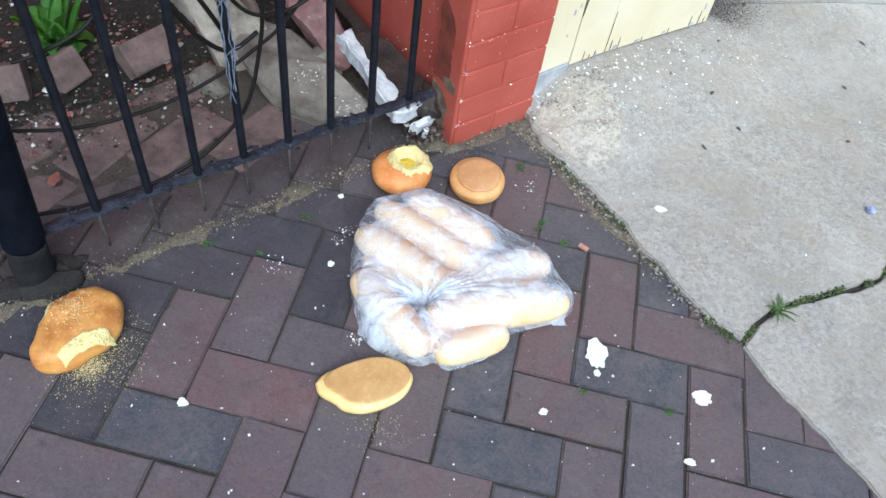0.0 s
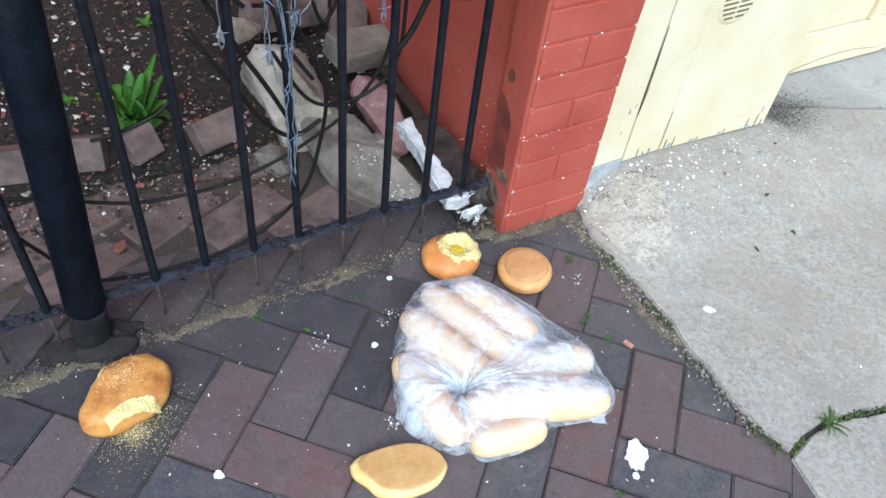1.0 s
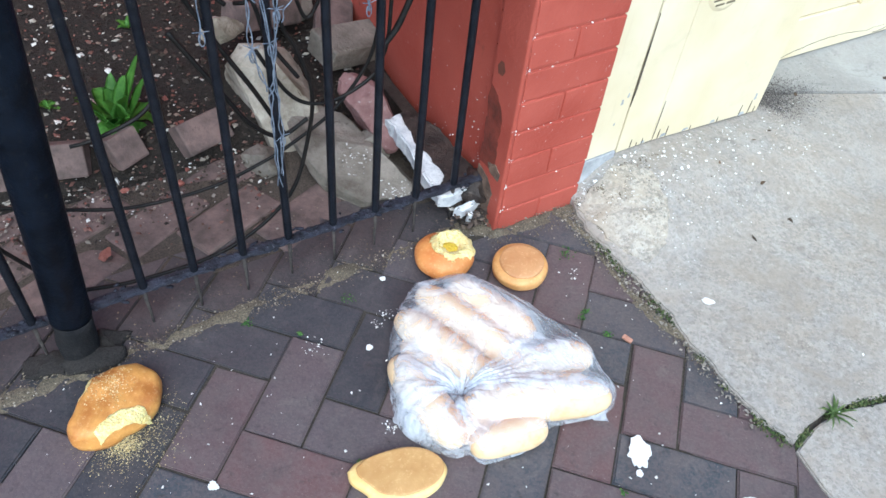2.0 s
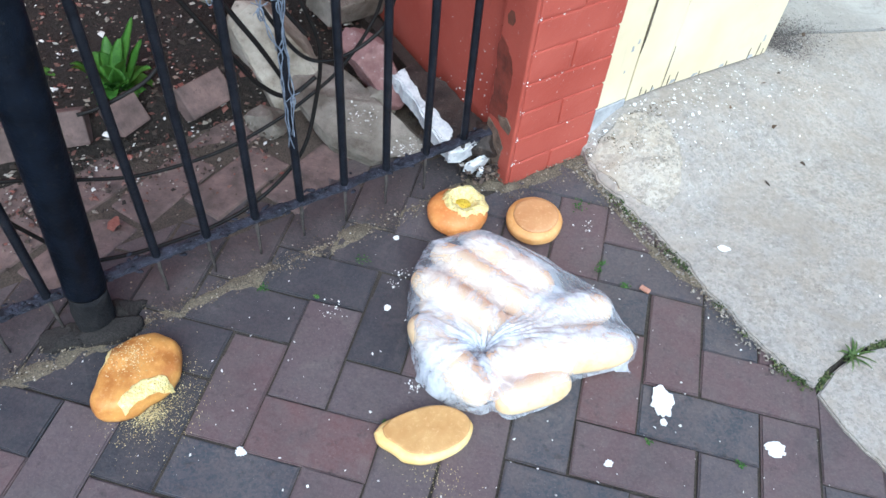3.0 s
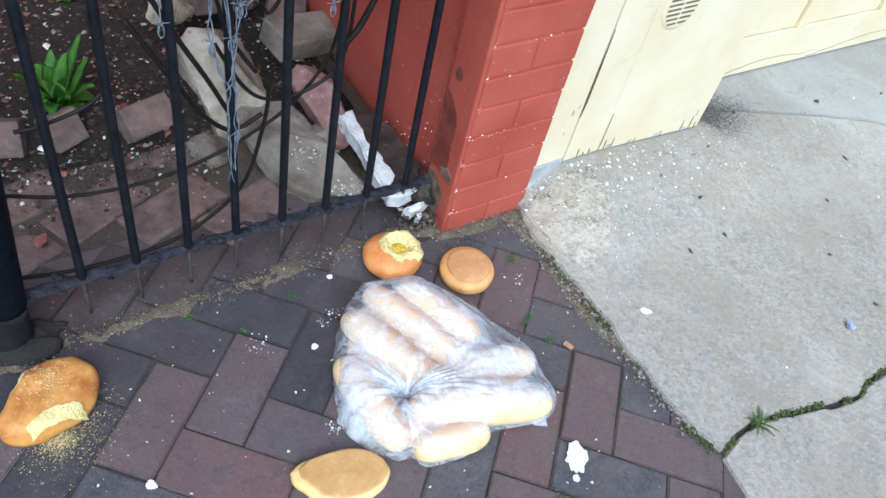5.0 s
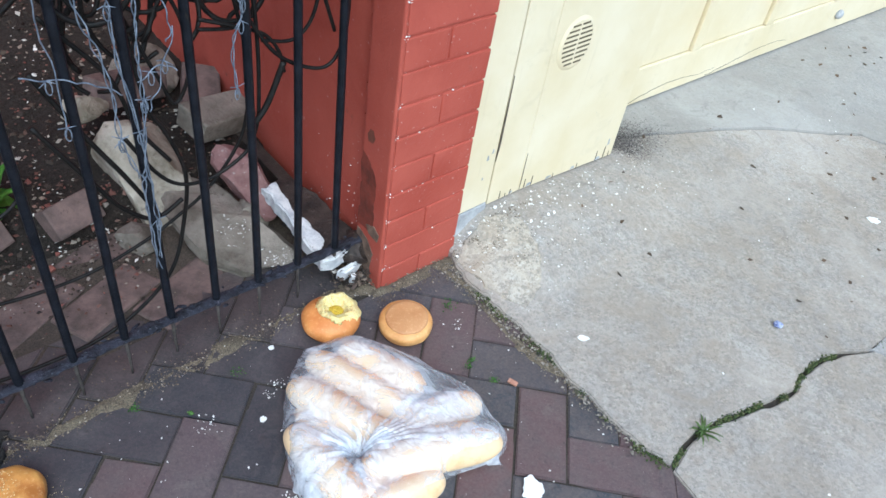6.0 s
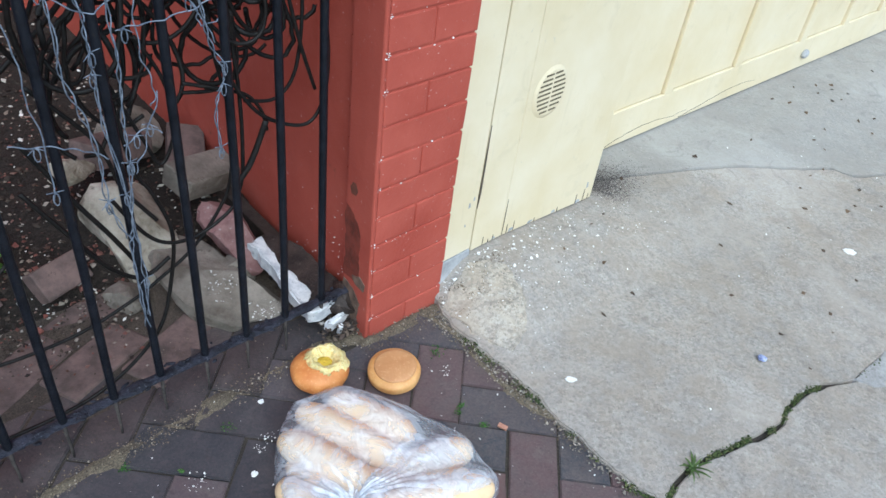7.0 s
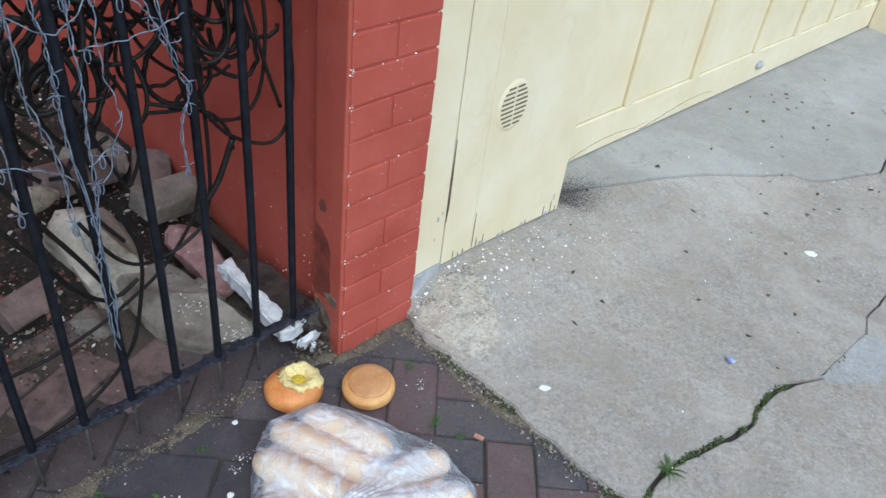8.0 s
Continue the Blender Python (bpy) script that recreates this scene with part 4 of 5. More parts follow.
scatter("wall_foot_debris", 900, lambda r: P(-abs(r.gauss(0, 0.035)), r.uniform(0.02, 0.42), r.uniform(0.004, 0.035)), lambda r: r.choice((0.002, 0.004, 0.006, 0.009)), m_island("dark_debris", [(0.0, (0.018, 0.014, 0.012)), (0.7, (0.07, 0.05, 0.04)), (0.95, (0.16, 0.12, 0.09)), (1.0, (0.45, 0.43, 0.40))]), "dark crumbled debris at the wall foot", "debris", 15, 0.6)

# ---- moss and weeds ----
def along(line, t):
    k = t * (len(line) - 1)
    i = min(int(k), len(line) - 2)
    f = k - i
    return Vector((line[i][0] + (line[i + 1][0] - line[i][0]) * f, line[i][1] + (line[i + 1][1] - line[i][1]) * f, 0))


near_crack = [p for p in crack_line if p[0] < 0.9]


def in_crack(rs):
    t = rs.random()
    if noise.noise(Vector((t * 14, 3, 0))) < 0.02:
        return None
    p = along(near_crack, t)
    return Vector((p.x + 0.003 + rs.gauss(0, 0.0035), p.y - 0.004 + rs.gauss(0, 0.004), rs.uniform(-0.012, 0.008)))


scatter("moss", 1900, in_crack, lambda r: r.uniform(0.0014, 0.0038), MOSS, "green moss filling the driveway crack", "moss", 11, 0.8)


def in_edge(rs):
    t = 0.15 + 0.85 * rs.random()
    if noise.noise(Vector((t * 9, 8, 0))) < 0.0:
        return None
    p = along(edge_line, t)
    return Vector((p.x - 0.006 + rs.gauss(0, 0.006), p.y - 0.004 + rs.gauss(0, 0.006), 0.002 + rs.uniform(-0.002, 0.006)))


scatter("moss", 420, in_edge, lambda r: r.uniform(0.0015, 0.0035), MOSS, "thin moss along the driveway's edge", "moss", 12, 0.8)
TUFTS = ((-0.101, 0.245, 0.010), (-0.105, 0.225, 0.008), (-0.050, 0.203, 0.008), (-0.165, 0.385, 0.015), (-0.70, -0.005, 0.010), (-0.60, 0.005, 0.006), (-0.55, 0.115, 0.014), (0.02, -0.112, 0.006), (0.17, -0.106, 0.008), (-0.405, -0.2, 0.006))


def in_tuft(rs):
    x, y, r = rs.choice(TUFTS)
    return Vector((x + rs.gauss(0, r * 0.5), y + rs.gauss(0, r * 0.5), 0.001 + rs.uniform(0, 0.004)))


BRIGHTMOSS = m_island("bright_moss", [(0.0, (0.026, 0.07, 0.014)), (0.6, (0.055, 0.13, 0.024)), (1.0, (0.10, 0.18, 0.05))])
scatter("moss", 260, in_tuft, lambda r: r.uniform(0.0012, 0.003), BRIGHTMOSS, "small green moss tufts between the pavers", "moss", 13, 0.7)


def blade_bm(L, w, bend, curl, up=0.25, fold=0.25, seg=8):
    """A leaf from the origin along x, arching, creased along its middle."""
    bm = bmesh.new()
    rows = []
    for i in range(seg + 1):
        t = i / seg
        x, z = L * t * math.cos(bend * t), L * (up * t + math.sin(bend) * t * (1 - t) * 0.8) - L * curl * t * t
        ww = w * math.sin(math.pi * min(1, 0.08 + 0.92 * t) ** 0.75) + 0.0012 * (1 - t)
        ruffle = 0.12 * w * math.sin(t * 17)
        rows.append([bm.verts.new((x, sgn * ww, z + abs(sgn) * (fold * ww + ruffle * sgn))) for sgn in (-1, -0.5, 0, 0.5, 1)])
    for a, b in zip(rows, rows[1:]):
        for j in range(4):
            bm.faces.new((a[j], a[j + 1], b[j + 1], b[j]))
    bmesh.ops.solidify(bm, geom=bm.faces[:], thickness=0.0006)
    return bm


plant = empty("leafy_weed", "bright green broad-leaved weed growing in the bed", "plant", m=G(-0.612, 0.600, 0.040))
for i in range(30):
    a = i * 137.5 + rg.uniform(-15, 15)
    L = rg.uniform(0.065, 0.105)
    lift = rg.uniform(0.9, 1.9) if i < 18 else rg.uniform(0.2, 0.8)
    part("leaf", blade_bm(L, rg.uniform(0.015, 0.022), 0.7, rg.uniform(0.3, 0.9), lift, 0.25), GREEN, plant, smooth=True, m=pose(0.012 * math.cos(i), 0.012 * math.sin(i), 0, 0, 0, a))
for s, n, k in ((-0.83, 0.80, 0.5), (-1.0, 0.74, 0.45), (-0.5, 0.98, 0.4), (-0.74, 0.72, 0.4)):
    sprig = empty("small_weed", "small green weed sprouting from the soil", "plant", "small weeds", m=G(s, n, 0.05))
    for i in range(7):
        part("leaf", blade_bm(0.10 * k * rg.uniform(0.7, 1.2), 0.016 * k, 0.5, 0.4, rg.uniform(0.2, 0.9)), GREEN, sprig, smooth=True, m=pose(0, 0, 0, 0, 0, i * 137.5))
GRASS = m_simple("grass_blade", (0.09, 0.17, 0.04), (0.20, 0.27, 0.10), 60, 0.6)
weed = empty("grass_tuft", "small spiky grass weed growing in the crack", "plant", m=pose(0.371, 0.164, 0.004))
for i in range(15):
    part("blade", blade_bm(rg.uniform(0.022, 0.048), 0.0018, 0.4, rg.uniform(0.1, 0.5), rg.uniform(0.2, 0.8), 0.2, 5), GRASS, weed, m=pose(rg.uniform(-0.006, 0.006), rg.uniform(-0.006, 0.006), 0, 0, 0, i * 360 / 15 + rg.uniform(-10, 10)))

# crumpled blue scrap and a red chip
bm = rock_bm((0.013, 0.010, 0.008), 41.0, rough=0.9)
tagged(link("blue_scrap", bm, m_simple("blue_foil", (0.04, 0.07, 0.30), (0.55, 0.60, 0.75), 120, 0.35, 0.0, 0.003), m=pose(0.588, 0.494, 0.014)), "crumpled blue and silver scrap on the concrete", "litter")
bm = box_bm((-0.010, -0.005, -0.002), (0.010, 0.005, 0.003), 0.001)
tagged(link("brick_chip", bm, m_simple("orange_brick_chip", (0.36, 0.17, 0.11), (0.5, 0.28, 0.2), 90, 0.9), m=pose(-0.012, 0.204, 0.004, 0, 0, -25)), "small orange brick chip in a paver joint", "brick chip")

# ---- cables slung behind the bars ----
CABLES = [
    (0.125, 0.0058, [(-0.829, 0.098), (-0.712, 0.062), (-0.568, 0.064), (-0.471, 0.094), (-0.396, 0.171), (-0.358, 0.276), (-0.348, 0.379), (-0.37, 0.466), (-0.395, 0.532), (-0.419, 0.736)]),
    (0.130, 0.0050, [(-1.13, 0.374), (-0.893, 0.313), (-0.781, 0.269), (-0.676, 0.238), (-0.546, 0.233), (-0.437, 0.253), (-0.369, 0.28), (-0.313, 0.317), (-0.258, 0.38), (-0.228, 0.445), (-0.217, 0.557), (-0.25, 0.739), (-0.283, 0.942)]),
    (0.110, 0.0062, [(-0.551, 0.631), (-0.496, 0.51), (-0.456, 0.43), (-0.426, 0.362), (-0.405, 0.313)]),
    (0.120, 0.0055, [(-1.035, 0.437), (-0.904, 0.281), (-0.873, 0.22), (-0.834, 0.149), (-0.802, 0.086)]),
    (0.110, 0.0052, [(-0.442, 0.491), (-0.398, 0.403), (-0.357, 0.368), (-0.303, 0.366), (-0.248, 0.39), (-0.227, 0.421), (-0.212, 0.486), (-0.214, 0.659), (-0.247, 0.923)]),
    (0.115, 0.0062, [(-0.565, 0.549), (-0.496, 0.417), (-0.462, 0.354), (-0.413, 0.307), (-0.361, 0.33)]),
    (0.095, 0.0052, [(-0.251, 0.688), (-0.184, 0.578), (-0.106, 0.529), (-0.065, 0.545), (-0.046, 0.621), (-0.057, 0.743), (-0.076, 0.814)]),
    (0.100, 0.0050, [(-0.156, 0.894), (-0.133, 0.813), (-0.102, 0.686), (-0.068, 0.59)]),
    (0.105, 0.0085, [(-0.169, 0.558), (-0.202, 0.481), (-0.235, 0.444)]),
    (0.110, 0.0050, [(-0.304, 0.657), (-0.232, 0.628), (-0.191, 0.603), (-0.165, 0.563), (-0.158, 0.527)]),
    (0.098, 0.0050, [(-0.296, 0.84), (-0.266, 0.764), (-0.223, 0.714), (-0.183, 0.715), (-0.166, 0.756), (-0.177, 0.843), (-0.22, 0.893)]),
    (0.110, 0.0050, [(-0.098, 0.844), (-0.091, 0.743), (-0.103, 0.63), (-0.139, 0.584), (-0.2, 0.598)]),
    (0.120, 0.0050, [(-0.237, 0.841), (-0.214, 0.73), (-0.208, 0.664), (-0.237, 0.628), (-0.302, 0.636)]),
    (0.110, 0.0055, [(-0.526, 0.713), (-0.455, 0.613), (-0.435, 0.562), (-0.42, 0.501), (-0.377, 0.426)]),
    (0.130, 0.0050, [(-0.416, 0.695), (-0.373, 0.574), (-0.349, 0.518), (-0.32, 0.575), (-0.324, 0.656), (-0.359, 0.737)]),
    (0.090, 0.0048, [(-0.735, 0.415), (-0.701, 0.418), (-0.638, 0.439), (-0.604, 0.467)]),
]
for n, r, pts in CABLES:
    line = [P(s, n + 0.012 * noise.noise(Vector((s * 6, z * 6, r * 900))), z) for s, z in pts]
    tagged(link("black_cable", tube_bm(smooth_path(line, 8), r * 0.66, 8), CABLE, smooth=True), "black rubber cable looped behind the fence bars", "cable", "cables on the fence")
# random coils thicken the tangle traced above and darken the wall behind
for i in range(30):
    cs, cz = rg.uniform(-0.46, -0.10), rg.uniform(0.62, 1.02)
    ra, rb, rot = rg.uniform(0.035, 0.075), rg.uniform(0.06, 0.14), rg.uniform(-0.6, 0.6)
    a0 = rg.uniform(0, 6)
    span = rg.uniform(4.2, 6.1)
    line = []
    for j in range(34):
        a = a0 + span * j / 33
        x, z = ra * math.cos(a), rb * math.sin(a)
        line.append(P(min(0.008, cs + x * math.cos(rot) - z * math.sin(rot)), 0.12 + 0.05 * rg.random() * 0.2 + 0.09 * (i % 4) / 3 + 0.012 * math.sin(a * 2), cz + x * math.sin(rot) + z * math.cos(rot)))
    tagged(link("black_cable", tube_bm(line, rg.uniform(0.0034, 0.0048), 7), CABLE, smooth=True), "black cable coil behind the fence bars, filled in for density and shade", "cable", "cables on the fence")

# more coils further back, added to shade the red wall
rc = random.Random(77)
for i in range(30):
    cs, cz = rc.uniform(-0.52, -0.13), rc.uniform(0.68, 1.10)
    ra, rb, rot, a0, span = rc.uniform(0.04, 0.10), rc.uniform(0.07, 0.17), rc.uniform(-0.9, 0.9), rc.uniform(0, 6), rc.uniform(3.6, 5.9)
    depth = rc.uniform(0.17, 0.36)
    line = []
    for j in range(30):
        a = a0 + span * j / 29
        x, z = ra * math.cos(a), rb * math.sin(a)
        line.append(P(min(0.004, cs + x * math.cos(rot) - z * math.sin(rot)), depth + 0.02 * math.sin(a * 2 + i), cz + x * math.sin(rot) + z * math.cos(rot)))
    tagged(link("black_cable", tube_bm(line, rc.uniform(0.0034, 0.0050), 7), CABLE, smooth=True), "black cable coil behind the fence bars, filled in for density and shade", "cable", "cables on the fence")

# ---- blue-grey wire tangled on the bars ----
WIRES = [
    [(-0.418, 0.939), (-0.417, 0.81), (-0.415, 0.742), (-0.42, 0.658), (-0.424, 0.585), (-0.434, 0.475), (-0.443, 0.42), (-0.44, 0.253)],
    [(-0.464, 0.938), (-0.459, 0.859), (-0.451, 0.802), (-0.45, 0.75), (-0.45, 0.684), (-0.434, 0.495), (-0.43, 0.357), (-0.435, 0.277)],
    [(-0.407, 0.785), (-0.386, 0.789), (-0.343, 0.789), (-0.287, 0.799), (-0.254, 0.81)],
    [(-0.304, 0.921), (-0.295, 0.835), (-0.282, 0.753), (-0.262, 0.69), (-0.279, 0.634), (-0.275, 0.55)],
    [(-0.573, 0.661), (-0.516, 0.642), (-0.484, 0.626), (-0.449, 0.6)],
    [(-0.316, 0.84), (-0.295, 0.796), (-0.29, 0.771), (-0.264, 0.774)],
    [(-0.562, 0.936), (-0.539, 0.784), (-0.533, 0.636), (-0.53, 0.56)],
    [(-0.502, 0.937), (-0.489, 0.836), (-0.488, 0.734), (-0.465, 0.633), (-0.464, 0.531), (-0.443, 0.45)],
    [(-0.383, 0.94), (-0.384, 0.838), (-0.385, 0.757), (-0.372, 0.696), (-0.379, 0.665)],
    [(-0.425, 0.613), (-0.392, 0.634), (-0.366, 0.62)],
    [(-0.365, 0.686), (-0.395, 0.604), (-0.417, 0.563)],
    [(-0.367, 0.859), (-0.326, 0.839), (-0.304, 0.809), (-0.269, 0.739)],
    [(-0.519, 0.896), (-0.475, 0.836), (-0.434, 0.817), (-0.396, 0.848), (-0.36, 0.9)],
]
for i, pts in enumerate(WIRES):
    for twin in range(2 if i in (0, 1, 3, 7) else 1):
        line = []
        base = smooth_path([(s, 0, z) for s, z in pts], 10)
        for j, q in enumerate(base):
            tw = 0.0020 * math.sin(j * 0.8 + twin * 3.1)
            jit = noise.noise_vector(Vector((q.x * 30, q.z * 30, i * 3 + twin * 7))) * 0.005
            line.append(P(q.x + tw + jit.x, 0.058 + 0.003 * math.cos(j * 0.8 + twin * 3.1) - abs(jit.y) * 0.8, q.z + jit.z * 0.5))
        bm = tube_bm(line, 0.00105, 6)
        # bent-over loops and barbs
        for j in range(6, len(base) - 2, rg.choice((21, 27, 34))):
            c = line[j]
            loop = [c + Vector((CA, SA, 0)) * 0.0042 * math.sin(a) + Vector((0, 0, 1)) * 0.0105 * (math.cos(a) - 1) + Vector((SA, -CA, 0)) * 0.002 for a in [k * 0.7 for k in range(9)]]
            tube_bm(loop, 0.0010, 5, bm=bm)
            for sg in (-1, 1):
                tube_bm([c, c + Vector((CA * sg, SA * sg, rg.uniform(-0.9, 0.9))) * 0.012 + Vector((SA, -CA, 0)) * 0.004], 0.0010, 5, 0.0005, bm=bm)
        tagged(link("tangled_wire", bm, WIRE, smooth=True), "blue-grey twisted wire tangled on the fence bars", "wire", "wire on the fence")

# ---- bread ----
def m_crust(name, a, b):
    k = Mat(name, 0.5, spec=0.45)
    tc = k.node("ShaderNodeTexCoord").outputs["Object"]
    g = k.noise(22, 5, 0.6, co=tc)
    c = k.mix(k.ramp(g, 0.35, 0.68), a, b)
    f = k.noise(170, 4, 0.7, co=tc)
    c = k.mix(k.ramp(f, 0.55, 0.75, 0.0, 0.35), c, (0.86, 0.62, 0.33))
    k.color(c).bump(f, 0.0008, 0.7).bump(k.noise(40, 3, co=tc), 0.002, 0.5)
    k.b.inputs["Subsurface Weight"].default_value = 0.05
    return k.m


def m_crumb(name, a, b):
    k = Mat(name, 0.9, spec=0.2)
    f = k.noise(150, 5, 0.75)
    k.color(k.mix(k.ramp(f, 0.35, 0.65), a, b)).bump(f, 0.003, 1.0).bump(k.voro(220), 0.002, 0.8)
    k.b.inputs["Subsurface Weight"].default_value = 0.1
    return k.m


CRUST = m_crust("golden_crust", (0.56, 0.27, 0.08), (0.70, 0.40, 0.15))
CRUSTDEEP = m_crust("orange_brown_crust", (0.55, 0.19, 0.045), (0.70, 0.31, 0.09))
CRUSTPALE = m_crust("pale_yellow_crust", (0.74, 0.50, 0.17), (0.82, 0.62, 0.28))
CRUSTBROWN = m_crust("baked_brown_crust", (0.40, 0.15, 0.03), (0.70, 0.36, 0.09))
FLATTAN = m_crust("tan_cut_face", (0.47, 0.255, 0.085), (0.60, 0.36, 0.14))
BASECRUST = m_crust("flat_tan_base", (0.46, 0.22, 0.085), (0.56, 0.30, 0.13))
CRUMB = m_crumb("pale_yellow_crumb", (0.78, 0.58, 0.20), (0.86, 0.74, 0.38))
FILL = m_crumb("yellow_filling", (0.60, 0.38, 0.03), (0.74, 0.52, 0.06))


def m_roll():
    k = Mat("pale_roll_crust", 0.55, spec=0.35)
    tc = k.node("ShaderNodeTexCoord").outputs["Object"]
    y = k.node("ShaderNodeSeparateXYZ", Vector=tc).outputs["Y"]
    wav = k.math("ADD", y, k.math("MULTIPLY", k.noise(26, 4, 0.6, co=tc), 0.022))
    c = k.mix(k.ramp(wav, 0.002, 0.030), (0.76, 0.57, 0.34), (0.58, 0.27, 0.075))
    c = k.mix(k.ramp(k.noise(34, 4, 0.6, co=tc), 0.52, 0.70, 0.0, 0.5), c, (0.62, 0.34, 0.12))
    k.color(c).bump(k.noise(120, 4, co=tc), 0.001, 0.5)
    return k.m


ROLL = m_roll()


def bun_bm(rad, h, squash=1.0, seed=0.0, seg=48, rings=20, exponent=2.4, low=0.3, rough=0.03):
    """A bun: a fat lens whose foot is tucked in."""
    bm = bmesh.new()
    bmesh.ops.create_uvsphere(bm, u_segments=seg, v_segments=rings, radius=1.0)
    for v in bm.verts:
        c = v.co
        z = c.z
        prof = (max(0.0, 1 - abs(z) ** exponent)) ** (1 / exponent)
        r = math.hypot(c.x, c.y)
        if r > 1e-6:
            c.x, c.y = c.x / r * prof, c.y / r * prof
        wob = 1 + rough * noise.noise(Vector((c.x * 1.7, c.y * 1.7, z + seed)))
        v.co = Vector((c.x * rad * wob, c.y * rad * squash * wob, (z * (1 - low) if z > 0 else z * low) * h + h * low))
    return bm


# hollowed bun: torn open on top, with yellow filling
def torn_bun():
    bun = empty("bread_bun", "golden round bun torn open on top showing yellow filling", "bread bun", "loose buns on the bricks", m=pose(-0.400, 0.268, 0.001))
    bm = bun_bm(0.060, 0.056, 0.97, 2.0, 64, 32, 2.3, 0.35, 0.05)
    hole = Vector((0.010, 0.013))
    doomed = []
    for v in bm.verts:
        q = Vector((v.co.x - hole.x, v.co.y - hole.y))
        a = math.atan2(q.y, q.x)
        lim = 0.040 + 0.008 * noise.noise(Vector((math.cos(a) * 2.2, math.sin(a) * 2.2, 7)))
        if q.length < lim and v.co.z > 0.02:
            doomed.append(v)
    bmesh.ops.delete(bm, geom=doomed, context="VERTS")
    part("crust", bm, CRUSTDEEP, bun, smooth=True)
    bm = bmesh.new()
    rows = []
    for i in range(15):
        t = i / 14
        row = []
        for j in range(48):
            a = 2 * math.pi * j / 48
            r = 0.0005 + 0.047 * t
            z = 0.040 + 0.013 * math.sin(min(1.0, max(0.0, (t - 0.30) / 0.42)) * math.pi / 2) - 0.014 * max(0.0, t - 0.72) / 0.28
            p = Vector((hole.x + r * math.cos(a), hole.y + r * math.sin(a) * 0.96, z))
            k = 0.0045 if t > 0.3 else 0.001
            p += noise.noise_vector(p * 120) * k + noise.noise_vector(p * 45) * k * 0.7
            row.append(bm.verts.new(p))
        rows.append(row)
    for a, b in zip(rows, rows[1:]):
        for j in range(48):
            bm.faces.new((a[j], a[(j + 1) % 48], b[(j + 1) % 48], b[j]))
    bm.faces.new(rows[0])
    part("torn_crumb", bm, CRUMB, bun, "torn pale yellow crumb", smooth=True)
    bm = bun_bm(0.0175, 0.010, 0.8, 4.0, 28, 12)
    part("filling", bm, FILL, bun, "smooth yellow filling", smooth=True, m=pose(hole.x - 0.003, hole.y - 0.004, 0.036, 0, 0, 20))


torn_bun()

rock_m = flat_rock.matrix_world.copy()
rock_tree = BVHTree.FromPolygons([rock_m @ v.co for v in flat_rock.data.vertices], [q.vertices[:] for q in flat_rock.data.polygons])


def on_rock(rs):
    s, n, wide = rs.choice(((-0.165, 0.150, 0.020), (-0.135, 0.165, 0.018), (-0.190, 0.275, 0.016)))
    p = P(s + rs.gauss(0, wide), n + rs.gauss(0, wide), 0.4)
    return rock_tree.ray_cast(p, Vector((0, 0, -1)))[0]


scatter("paint_flecks", 110, on_rock, lambda r: r.choice((0.001, 0.0016, 0.0026, 0.0040)), FLECKS, "white paint spattered on the flat grey rock", "flecks", 51, 0.2)

# upturned bun: flat tan base facing up, rim darker
bun = empty("bread_bun", "round bun lying upside down with its flat tan base up", "bread bun", "loose buns on the bricks", m=pose(-0.247, 0.297, 0.001, 3, -3, 10))
part("crust", bun_bm(0.0565, 0.040, 0.99, 5.0, 56, 24, 3.2, 0.55, 0.035), CRUST, bun, smooth=True)
bm = bun_bm(0.045, 0.010, 0.97, 8.0, 48, 12, 3.5, 0.4, 0.05)
part("flat_base", bm, BASECRUST, bun, "flat tan baked base", smooth=True, m=pose(0.002, 0.0, 0.0335))


def shaped_bun(outline, h, seed, dome=0.5, wob=0.002):
    """A flattened piece of bun over an outline in metres."""
    n = 72
    pts = smooth_path([(*p, 0) for p in outline] + [(*outline[0], 0)], 10)
    c = sum(pts, Vector()) / len(pts)
    bm = bmesh.new()
    rows = []
    for k, (f, z) in enumerate(((0.90, 0.0), (0.97, 0.12), (1.0, 0.38), (0.985, 0.62), (0.94, 0.80), (0.86, 0.90), (0.72, 0.95), (0.52, 0.985), (0.3, 1.0), (0.1, 1.0))):
        row = []
        for p in pts[:-1]:
            q = c + (p - c) * f
            zz = h * (z if z < 0.6 else 0.6 + (z - 0.6) * dome * 2.5)
            q = Vector((q.x, q.y, zz))
            q += noise.noise_vector(q * 35 + Vector((seed, 0, 0))) * wob * (1 if z > 0.05 else 0)
            row.append(bm.verts.new(q))
        rows.append(row)
    m = len(rows[0])
    for a, b in zip(rows, rows[1:]):
        for j in range(m):
            bm.faces.new((a[j], a[(j + 1) % m], b[(j + 1) % m], b[j]))
    bm.faces.new(rows[0][::-1])
    bm.faces.new(rows[-1])
    return bm


# half bun near the bag, flat tan face up
bun = empty("bread_bun", "torn bun half with flat tan base up and pointed end", "bread bun", "loose buns on the bricks", m=pose(-0.336, -0.202, 0.001))
OUT = [(-0.080, -0.027), (-0.068, -0.002), (-0.031, 0.030), (0.003, 0.048), (0.044, 0.051), (0.070, 0.034), (0.070, 0.003), (0.051, -0.025), (0.017, -0.050), (-0.019, -0.058), (-0.042, -0.050), (-0.069, -0.041)]
part("crust", shaped_bun(OUT, 0.026, 1.0, 0.3), CRUSTPALE, bun, smooth=True)
